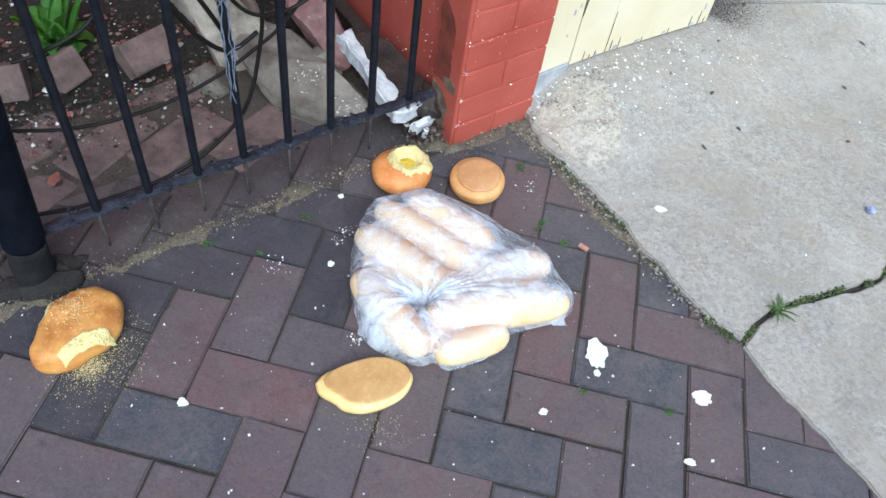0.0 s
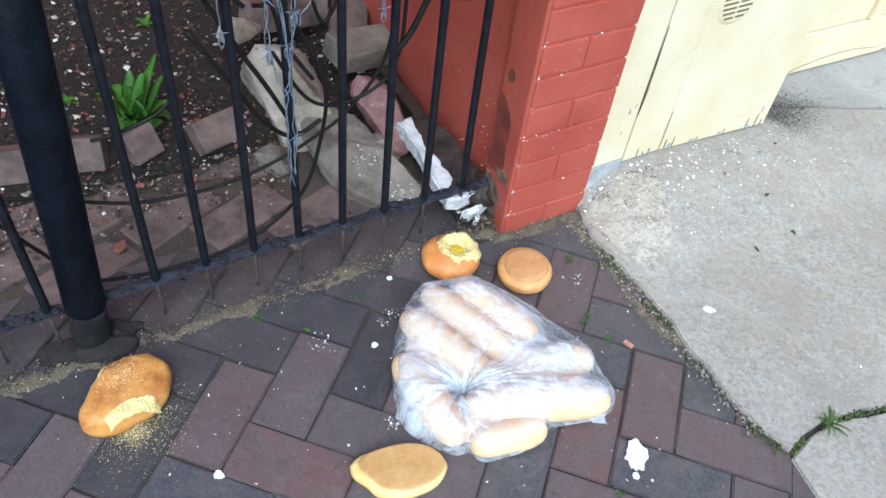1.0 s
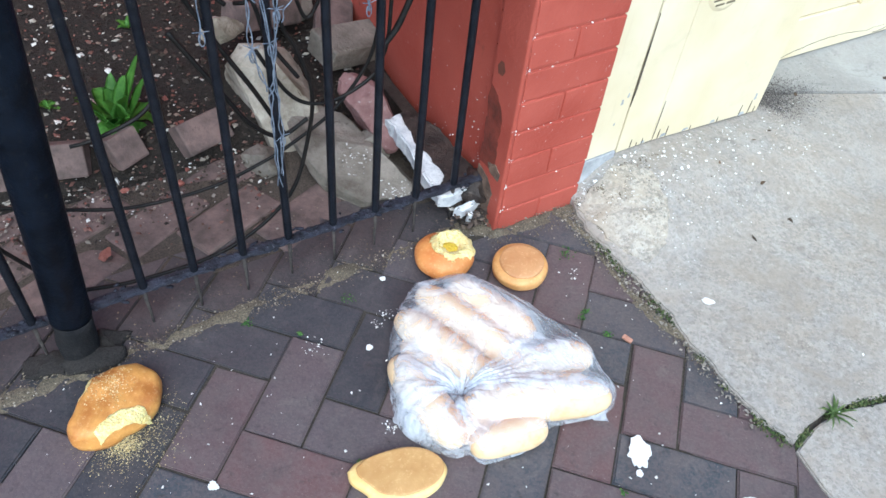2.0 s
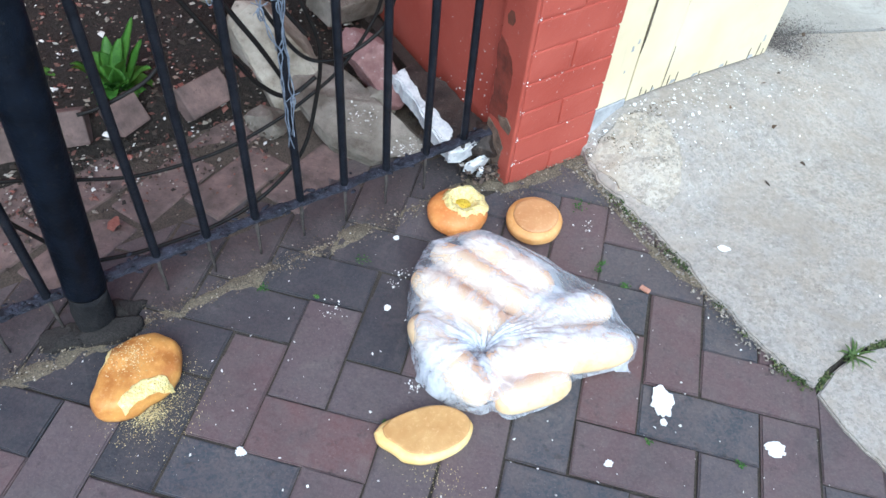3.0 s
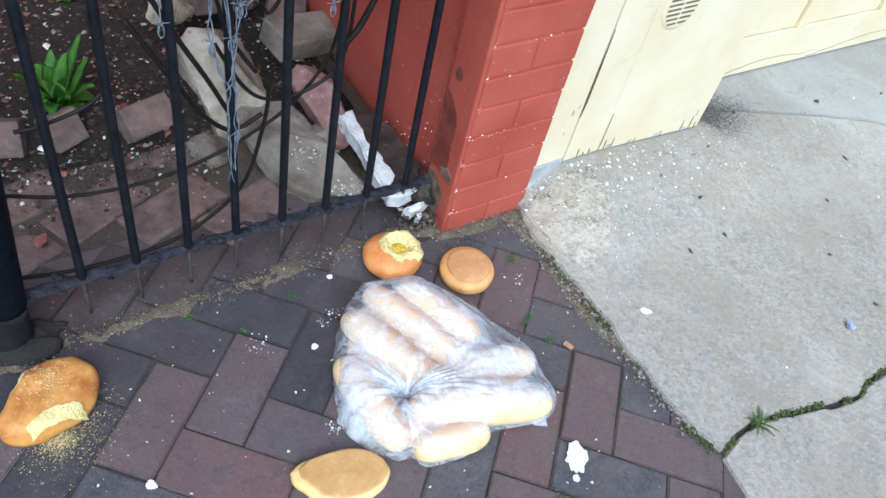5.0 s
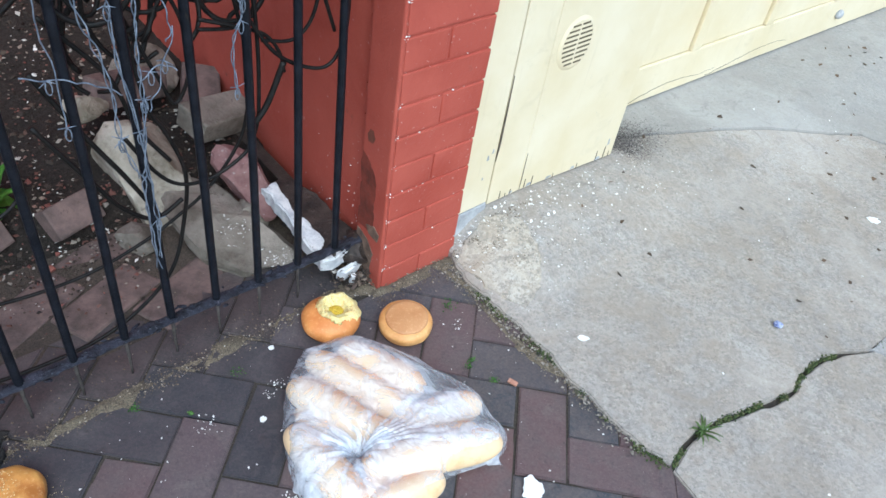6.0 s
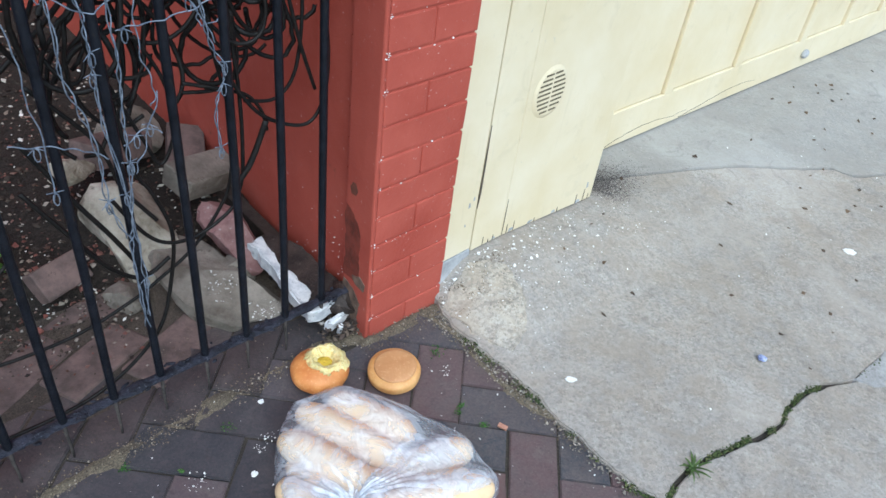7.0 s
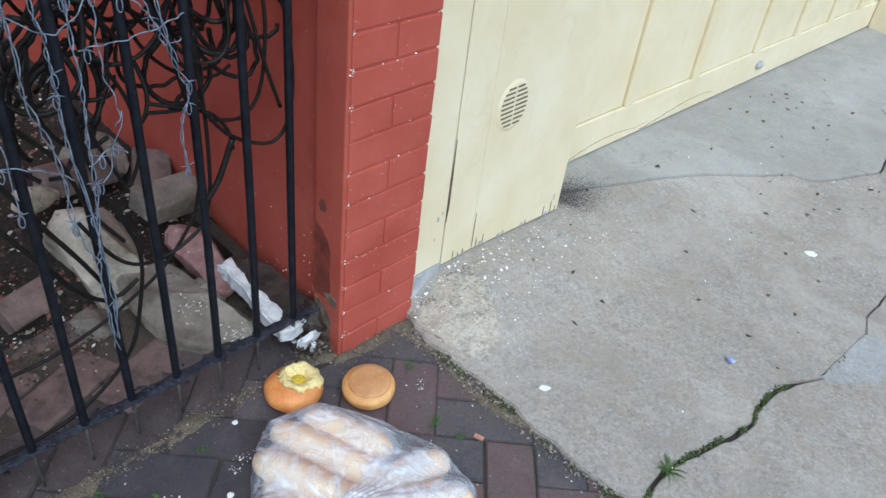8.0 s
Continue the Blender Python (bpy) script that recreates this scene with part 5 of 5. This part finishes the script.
bm = shaped_bun([(x * 0.88 + 0.003, y * 0.86 + 0.003) for x, y in OUT], 0.0036, 6.0, 0.3, 0.0006)
part("flat_base", bm, FLATTAN, bun, "flat tan baked base", smooth=True, m=pose(0, 0, 0.0228))

# large torn bun by the fence post, sesame on its crust
bun = empty("bread_bun", "large torn golden bun with sesame and bitten pale side", "bread bun", "loose buns on the bricks", m=pose(-0.822, -0.238, 0.001))
OUT = [(-0.034, 0.052), (0.002, 0.076), (0.042, 0.069), (0.064, 0.040), (0.069, 0.005), (0.050, -0.040), (0.021, -0.076), (-0.013, -0.089), (-0.037, -0.074), (-0.047, -0.042), (-0.049, -0.012), (-0.054, 0.020)]
part("crust", shaped_bun(OUT, 0.040, 3.0, 0.62, 0.004), CRUSTBROWN, bun, smooth=True)
bm = bmesh.new()
rs = random.Random(3)
crust_tree = BVHTree.FromPolygons([v.co.copy() for v in bun.children[0].data.vertices], [p.vertices[:] for p in bun.children[0].data.polygons])
rows = []
for i in range(14):
    row = []
    for j in range(26):
        u, v = i / 13, j / 25
        wide = 0.006 + 0.017 * math.sin(math.pi * (0.08 + 0.84 * v)) * (1 + 0.3 * noise.noise(Vector((v * 6, 1, 0))))
        x, y = 0.070 - 0.048 * v - wide * u, -0.006 - 0.068 * v + wide * 0.55 * u
        seat = crust_tree.ray_cast(Vector((x, y, 0.2)), Vector((0, 0, -1)))[0]
        z = (seat.z if seat else 0.004) + 0.0022 - 0.005 * (u > 0.92)
        p = Vector((x + 0.003 * (1 - u), y - 0.002 * (1 - u), z))
        p += noise.noise_vector(p * 130) * 0.0022
        row.append(bm.verts.new(p))
    rows.append(row)
for a, b in zip(rows, rows[1:]):
    for j in range(25):
        bm.faces.new((a[j], a[j + 1], b[j + 1], b[j]))
part("torn_crumb", bm, CRUMB, bun, "pale torn crumb", smooth=True)
bm, rows = bmesh.new(), []
for i in range(8):
    row = []
    for j in range(16):
        u, v = i / 7, j / 15
        wide = 0.003 + 0.010 * math.sin(math.pi * v)
        x, y = -0.055 + 0.006 * v + wide * u, 0.030 - 0.070 * v + wide * 0.2 * u
        seat = crust_tree.ray_cast(Vector((x, y, 0.2)), Vector((0, 0, -1)))[0]
        p = Vector((x, y, (seat.z if seat else 0.012) + 0.0018))
        row.append(bm.verts.new(p + noise.noise_vector(p * 130) * 0.002))
    rows.append(row)
for a, b in zip(rows, rows[1:]):
    for j in range(15):
        bm.faces.new((a[j], a[j + 1], b[j + 1], b[j]))
part("torn_edge", bm, CRUMB, bun, "pale torn edge of the crust", smooth=True)
bm = bmesh.new()
for _ in range(260):
    x, y = rs.gauss(-0.008, 0.020), rs.gauss(0.012, 0.020)
    if math.hypot((x + 0.008), (y - 0.012)) > 0.048:
        continue
    bmesh.ops.create_icosphere(bm, subdivisions=1, radius=1.0, matrix=Matrix.Translation(crust_tree.ray_cast(Vector((x, y, 0.2)), Vector((0, 0, -1)))[0] or (x, y, 0.04)) @ Matrix.Rotation(rs.uniform(0, 6), 4, "Z") @ Matrix.Diagonal((0.0016, 0.0010, 0.0008, 1)))
part("sesame", bm, m_island("sesame_seed", [(0.0, (0.36, 0.20, 0.07)), (0.6, (0.60, 0.42, 0.19)), (1.0, (0.74, 0.58, 0.34))]), bun, "pale sesame seeds")["kind"] = "stuff"

# rolls inside the clear bag
ROLLS = [((-0.41, 0.150), (-0.204, 0.066), 0.030, 0.034), ((-0.355, 0.182), (-0.195, 0.122), 0.029, 0.040), ((-0.428, 0.082), (-0.250, 0.006), 0.030, 0.033), ((-0.405, -0.012), (-0.262, -0.125), 0.029, 0.030),
         ((-0.262, -0.060), (-0.040, 0.036), 0.031, 0.040), ((-0.232, -0.122), (-0.135, -0.052), 0.026, 0.026), ((-0.205, 0.050), (-0.085, 0.118), 0.028, 0.030),
         ((-0.300, 0.030), (-0.180, 0.010), 0.024, 0.024), ((-0.400, 0.040), (-0.330, -0.010), 0.023, 0.023), ((-0.190, 0.020), (-0.080, 0.060), 0.022, 0.022), ((-0.290, -0.105), (-0.215, -0.085), 0.020, 0.020)]
roll_tops = []
for i, (a, b, r, zc) in enumerate(ROLLS):
    a, b = Vector((*a, zc)), Vector((*b, zc))
    d = b - a
    L, r = d.length / 2 + 0.010, r * 1.20
    ob_m = Matrix.Translation((a + b) / 2) @ Matrix.Rotation(math.atan2(d.y, d.x), 4, "Z")
    bm = bmesh.new()
    bmesh.ops.create_uvsphere(bm, u_segments=32, v_segments=24, radius=1.0)
    for v in bm.verts:
        c = v.co.copy()
        x = c.z
        w = (1 - abs(x) ** 3.2) ** (1 / 2.6)
        q = math.hypot(c.x, c.y) or 1
        y, z = c.x / q * w, c.y / q * w
        k = 1 + 0.06 * noise.noise(Vector((x * 2, y, z + i)))
        v.co = Vector((x * L, y * r * k, z * r * 0.92 * k))
    o = tagged(link("bread_roll", bm, ROLL, m=ob_m, smooth=True), "soft pale golden long bread roll inside the clear bag", "bread roll", "rolls in the bag")
    roll_tops.append((ob_m.inverted(), L, r * 0.92, zc))

# clear plastic bag draped over the rolls
OUTLINE = [(-0.436, 0.172), (-0.391, 0.207), (-0.324, 0.226), (-0.224, 0.212), (-0.184, 0.191), (-0.127, 0.170), (-0.082, 0.140), (-0.048, 0.101), (-0.016, 0.062), (-0.038, 0.016), (-0.118, -0.037), (-0.124, -0.066), (-0.161, -0.105), (-0.211, -0.140), (-0.237, -0.132), (-0.262, -0.145), (-0.311, -0.143), (-0.358, -0.126), (-0.392, -0.080), (-0.420, -0.017), (-0.437, 0.043), (-0.446, 0.111)]
KNOT = Vector((-0.280, -0.045))


def bag_height(x, y):
    top = 0.041
    for inv, L, r, zc in roll_tops:
        p = inv @ Vector((x, y, zc))
        k = max(0.0, 1 - (p.x / (L + 0.020)) ** 4 - (p.y / (r + 0.014)) ** 2)
        if k > 0:
            top = max(top, zc + (r + 0.007) * math.sqrt(k))
    return top


AROUND = [(0, 0, 1.0)] + [(r * math.cos(a), r * math.sin(a), 1.0) for r in (0.011, 0.021) for a in [k * math.pi / 4 for k in range(8)]]
BAGC = Vector((-0.250, 0.045))
ring = [Vector(p[:2]) for p in smooth_path([(*p, 0) for p in OUTLINE] + [(*OUTLINE[0], 0)], 8)][:-1]
NR = 56
bm = bmesh.new()
rows = []
for i in range(NR + 1):
    f = 1 - (1 - i / NR) ** 1.0
    row = []
    for p in ring:
        q = BAGC + (p - BAGC) * f
        h, wsum = 0.0, 0.0
        for dx, dy, w in AROUND:
            h += bag_height(q.x + dx, q.y + dy) * w
            wsum += w
        h /= wsum
        side = max(0.0, 1 - f ** 18)
        z = 0.003 + (h - 0.003) * side ** 0.6
        kq = q - KNOT
        ang, dist = math.atan2(kq.y, kq.x), kq.length
        fold = math.sin(ang * 11 + 3 * noise.noise(Vector((q.x * 14, q.y * 14, 2)))) * 0.005 * math.exp(-dist / 0.07) * min(1, dist / 0.02)
        z += 0.004 + fold - 0.022 * math.exp(-(dist / 0.018) ** 2)
        wr = abs(noise.noise(Vector((q.x * 26, q.y * 44, 1.3)))) * 0.0045 + abs(noise.noise(Vector((q.x * 75, q.y * 60, 5.1)))) * 0.0012
        z = max(0.002, z + (0.0025 - wr) * min(1.0, side * 3))
        row.append(bm.verts.new((q.x + 0.002 * noise.noise(Vector((q.x * 60, q.y * 60, 9))), q.y, z)))
    rows.append(row)
m = len(ring)
for a, b in zip(rows[1:], rows[2:]):
    for j in range(m):
        bm.faces.new((a[j], a[(j + 1) % m], b[(j + 1) % m], b[j]))
bm.faces.new(rows[1])
for v in rows[0]:
    bm.verts.remove(v)


def m_bag():
    k = Mat("clear_plastic_film", 0.14, spec=0.7)
    n1 = k.noise(22, 3, 0.55, dist=1.2)
    n2 = k.noise(60, 3, 0.5, dist=0.8)
    k.color((0.86, 0.90, 0.96))
    k.bump(n2, 0.003, 0.6).bump(n1, 0.010, 0.7)
    st = k.node("ShaderNodeMapping", Vector=k.co)
    st.inputs["Rotation"].default_value = (0, 0, 0.9)
    st.inputs["Scale"].default_value = (18, 95, 18)
    k.bump(k.noise(1.0, 4, 0.6, co=st.outputs[0], dist=0.8), 0.004, 0.5)
    tr = k.node("ShaderNodeBsdfTransparent")
    tr.inputs["Color"].default_value = (0.97, 0.98, 1.0, 1)
    mx = k.t.nodes.new("ShaderNodeMixShader")
    # milky patches, plus pale streaks that paint the sky's sheen onto the film
    turned = k.node("ShaderNodeMapping", Vector=k.co)
    turned.inputs["Rotation"].default_value = (0, 0, 0.40)
    sheen = k.node("ShaderNodeMapping", Vector=turned.outputs[0])
    sheen.inputs["Scale"].default_value = (10, 21, 12)
    milk_sheen = k.math("MAXIMUM", k.ramp(k.noise(13, 4, 0.6, dist=1.8), 0.38, 0.70, 0.15, 0.50), k.ramp(k.noise(1.0, 4, 0.6, co=sheen.outputs[0], dist=1.2), 0.44, 0.68, 0.12, 0.66))
    k.t.links.new(milk_sheen, mx.inputs[0])
    k.t.links.new(tr.outputs[0], mx.inputs[1])
    k.t.links.new(k.b.outputs[0], mx.inputs[2])
    k.t.links.new(mx.outputs[0], k.t.nodes["Material Output"].inputs["Surface"])
    return k.m


FILM = m_bag()
bag = empty("plastic_bag", "crumpled clear plastic bag full of rolls on the bricks", "plastic bag")
film_tree = BVHTree.FromBMesh(bm)
part("film", bm, FILM, bag, smooth=True)
# the neck, tucked in and gathered into pleats
rn = random.Random(5)
for i in range(15):
    a = i * 0.419 + rn.uniform(-0.12, 0.12)
    L, w = rn.uniform(0.030, 0.075), rn.uniform(0.0025, 0.0055)
    bm, rows = bmesh.new(), []
    for j in range(9):
        t = j / 8
        c = KNOT + Vector((math.cos(a + 0.25 * t * t), math.sin(a + 0.25 * t * t))) * (0.004 + L * t)
        row = []
        for e in (-1, 0, 1):
            q = c + Vector((-math.sin(a), math.cos(a))) * e * w * (0.4 + 1.2 * t)
            hit = film_tree.ray_cast(Vector((q.x, q.y, 0.3)), Vector((0, 0, -1)))[0]
            row.append(bm.verts.new((q.x, q.y, (hit.z if hit else 0.01) + 0.001 + (0.0035 * (1 - t) + 0.001 if e == 0 else 0))))
        rows.append(row)
    for r0, r1 in zip(rows, rows[1:]):
        for j in range(2):
            bm.faces.new((r0[j], r0[j + 1], r1[j + 1], r1[j]))
    part("pleat", bm, FILM, bag, "gathered pleat at the bag's neck", smooth=True)



def flap(a0, a1, reach, lift, seed):
    """Loose film folded over from the neck, fanning out over the rolls."""
    bm, rows = bmesh.new(), []
    for i in range(31):
        u = i / 30
        a = radians(a0 + (a1 - a0) * u)
        far = reach(u) * (1 + 0.10 * noise.noise(Vector((u * 7, seed, 0))))
        row = []
        for j in range(29):
            t = j / 28
            q = KNOT + Vector((math.cos(a), math.sin(a))) * (0.010 + far * t)
            hit = film_tree.ray_cast(Vector((q.x, q.y, 0.3)), Vector((0, 0, -1)))[0]
            z = hit.z if hit else 0.004
            crease = abs(math.sin(u * 19 + 2.5 * noise.noise(Vector((q.x * 18, q.y * 18, seed))))) * 0.0055 * (1 - 0.6 * t)
            puff = lift * math.sin(math.pi * min(1, 0.12 + 0.8 * t)) * math.sin(math.pi * (0.06 + 0.88 * u))
            row.append(bm.verts.new((q.x, q.y, z + 0.0016 + crease + puff + 0.0025 * noise.noise(Vector((q.x * 70, q.y * 70, seed))))))
        rows.append(row)
    for r0, r1 in zip(rows, rows[1:]):
        for j in range(28):
            bm.faces.new((r0[j], r0[j + 1], r1[j + 1], r1[j]))
    part("folded_film", bm, FILM, bag, "loose film folded over, whitish where doubled", smooth=True)


flap(12, 62, lambda u: 0.255 - 0.095 * u, 0.006, 2.0)
flap(152, 232, lambda u: 0.118 - 0.020 * u, 0.004, 6.0)

# ---- marks and small litter ----
def splat(x, y, rx, ry, seed, z=0.0022, rz=0.0, name="paint_splash", text="white splash dried on the paving"):
    bm = bmesh.new()
    top = []
    for j in range(40):
        a = 2 * math.pi * j / 40
        k = 1 + 0.35 * noise.noise(Vector((math.cos(a) * 1.6, math.sin(a) * 1.6, seed))) + 0.32 * noise.noise(Vector((math.cos(a) * 3.5, math.sin(a) * 3.5, seed)))
        top.append((rx * k * math.cos(a), ry * k * math.sin(a)))
    bm2 = prism_bm(top, -0.0015, 0.0012, 0.0005)
    bm.free()
    tagged(link(name, bm2, WHITE, m=pose(x, y, z, 0, 0, rz)), text, "splash", "white splashes")


for i, (x, y, rx, ry, z) in enumerate(((0.036, -0.028, 0.020, 0.028, 0.002), (0.042, -0.068, 0.006, 0.007, 0.002), (0.228, -0.063, 0.019, 0.013, 0.002), (-0.609, -0.311, 0.008, 0.007, 0.002), (-0.469, 0.021, 0.006, 0.007, 0.002),
                                       (-0.040, -0.167, 0.007, 0.006, 0.002), (0.133, 0.352, 0.012, 0.009, 0.010), (0.952, 0.970, 0.018, 0.013, 0.010), (0.21, -0.19, 0.010, 0.006, 0.002), (-0.502, 0.186, 0.006, 0.005, 0.002))):
    splat(x, y, rx, ry, 1.7 + i * 2.31, z)


# ---- clay pavers, herringbone, laid at half a right angle to the house ----
pavement = empty("pavement_bricks", "dark red and slate grey clay pavers in herringbone", "pavement", kind="structure")
rp = random.Random(11)
SLATE = {(-2, -3, 2), (1, -3, 1), (1, 1, 2), (-8, -4, 1), (-8, -1, 2), (-7, 0, 2), (-7, -4, 2), (-5, -1, 1), (0, -1, 2), (0, 2, 2), (-2, 1, 2), (-2, -2, 1)}
REDDISH = {(1, 0, 2), (0, 0, 1), (2, -2, 1), (-1, -1, 1), (-1, -2, 2), (-6, -2, 1), (-7, -3, 1), (-6, -3, 2), (-5, -2, 2)}
shared = {}
far = []
for k in range(-50, 36):
    for mrow in range(-22, 22):
        for w, h, u, v in ((1, 2, k, k + 4 * mrow), (2, 1, k, k - 1 + 4 * mrow)):
            x0, y0, x1, y1 = u * BRICK, v * BRICK, (u + w) * BRICK, (v + h) * BRICK
            cx, cy = (x0 + x1) / 2, (y0 + y1) / 2
            near = -1.75 < cx < 0.95 and -1.55 < cy < 0.75
            cs, cn = sn(cx, cy)
            if not near:
                if cn < 0.05 and cs < 0.02 and -4.6 < cx < 3.2 and -4.6 < cy < 1.0:
                    far.append((x0, y0, x1, y1))
                continue
            kind = rp.randrange(4)
            g = (0.0005, 0.0010, 0.0018, 0.0030)[kind]
            poly = [(x0 + g - cx, y0 + g - cy), (x1 - g - cx, y0 + g - cy), (x1 - g - cx, y1 - g - cy), (x0 + g - cx, y1 - g - cy)]
            full = poly
            cs, cn = sn(cx, cy)
            # cut at the garden, the pier and the driveway
            poly = clip(poly, -SA, CA, (-0.004 if cs > -0.02 else 0.222) - cn)
            poly = clip(poly, CA, SA, 0.225 - cs)
            if len(poly) < 3:
                continue
            area = abs(sum(p[0] * q[1] - q[0] * p[1] for p, q in zip(poly, poly[1:] + poly[:1]))) / 2
            if area < 0.0004:
                continue
            if poly == full:
                key = (w, kind)
                if key not in shared:
                    ob = part("brick", prism_bm(poly, -0.03, 0.0, 0.0028, 0.0022, key[1] * 7.0), PAVER, pavement)
                    shared[key] = ob.data
                else:
                    ob = new("brick", shared[key])
                    ob.parent = pavement
            else:
                ob = part("brick", prism_bm(poly, -0.03, 0.0, 0.0020), PAVER, pavement)
            tone = rp.random()
            if (u, v, w) in REDDISH:
                pass
            elif (u, v, w) in SLATE or cn > 0.03 or (tone < 0.86 and cn > -0.15) or tone < 0.14:
                ob.material_slots[0].link = "OBJECT"
                # darker pavers near the fence, picked by their place in the plan
                ob.material_slots[0].material = PAVERRAIL if 0.02 < cn < 0.17 else PAVERGRIME if cn > 0.03 else PAVERDARK if cn > -0.18 and cs < -0.25 else PAVERSLATE
            ob.location = (cx + rp.uniform(-0.0009, 0.0009), cy + rp.uniform(-0.0009, 0.0009), rp.uniform(-0.0028, 0.0014))
            ob.rotation_euler = (radians(rp.uniform(-0.5, 0.5)), radians(rp.uniform(-0.5, 0.5)), radians(rp.uniform(-0.6, 0.6)))
# the same paving further along the street
verts, faces = [], []
for x0, y0, x1, y1 in far:
    i, g, b = len(verts), 0.0012, 0.003
    for e, z in ((g, -0.02), (g, -b), (g + b, 0.0)):
        verts += [(x0 + e, y0 + e, z), (x1 - e, y0 + e, z), (x1 - e, y1 - e, z), (x0 + e, y1 - e, z)]
    for k in (0, 4):
        faces += [(i + k + j, i + k + (j + 1) % 4, i + k + 4 + (j + 1) % 4, i + k + 4 + j) for j in range(4)]
    faces.append((i + 8, i + 9, i + 10, i + 11))
me = bpy.data.meshes.new("distant_bricks")
me.from_pydata(verts, [], faces)
me.materials.append(m_paver("far_clay_paver", [(0.0, (0.060, 0.055, 0.062)), (0.4, (0.095, 0.066, 0.068)), (1.0, (0.145, 0.062, 0.058))], island=True))
o = new("distant_bricks", me)
o.parent = pavement
o["kind"] = "stuff"
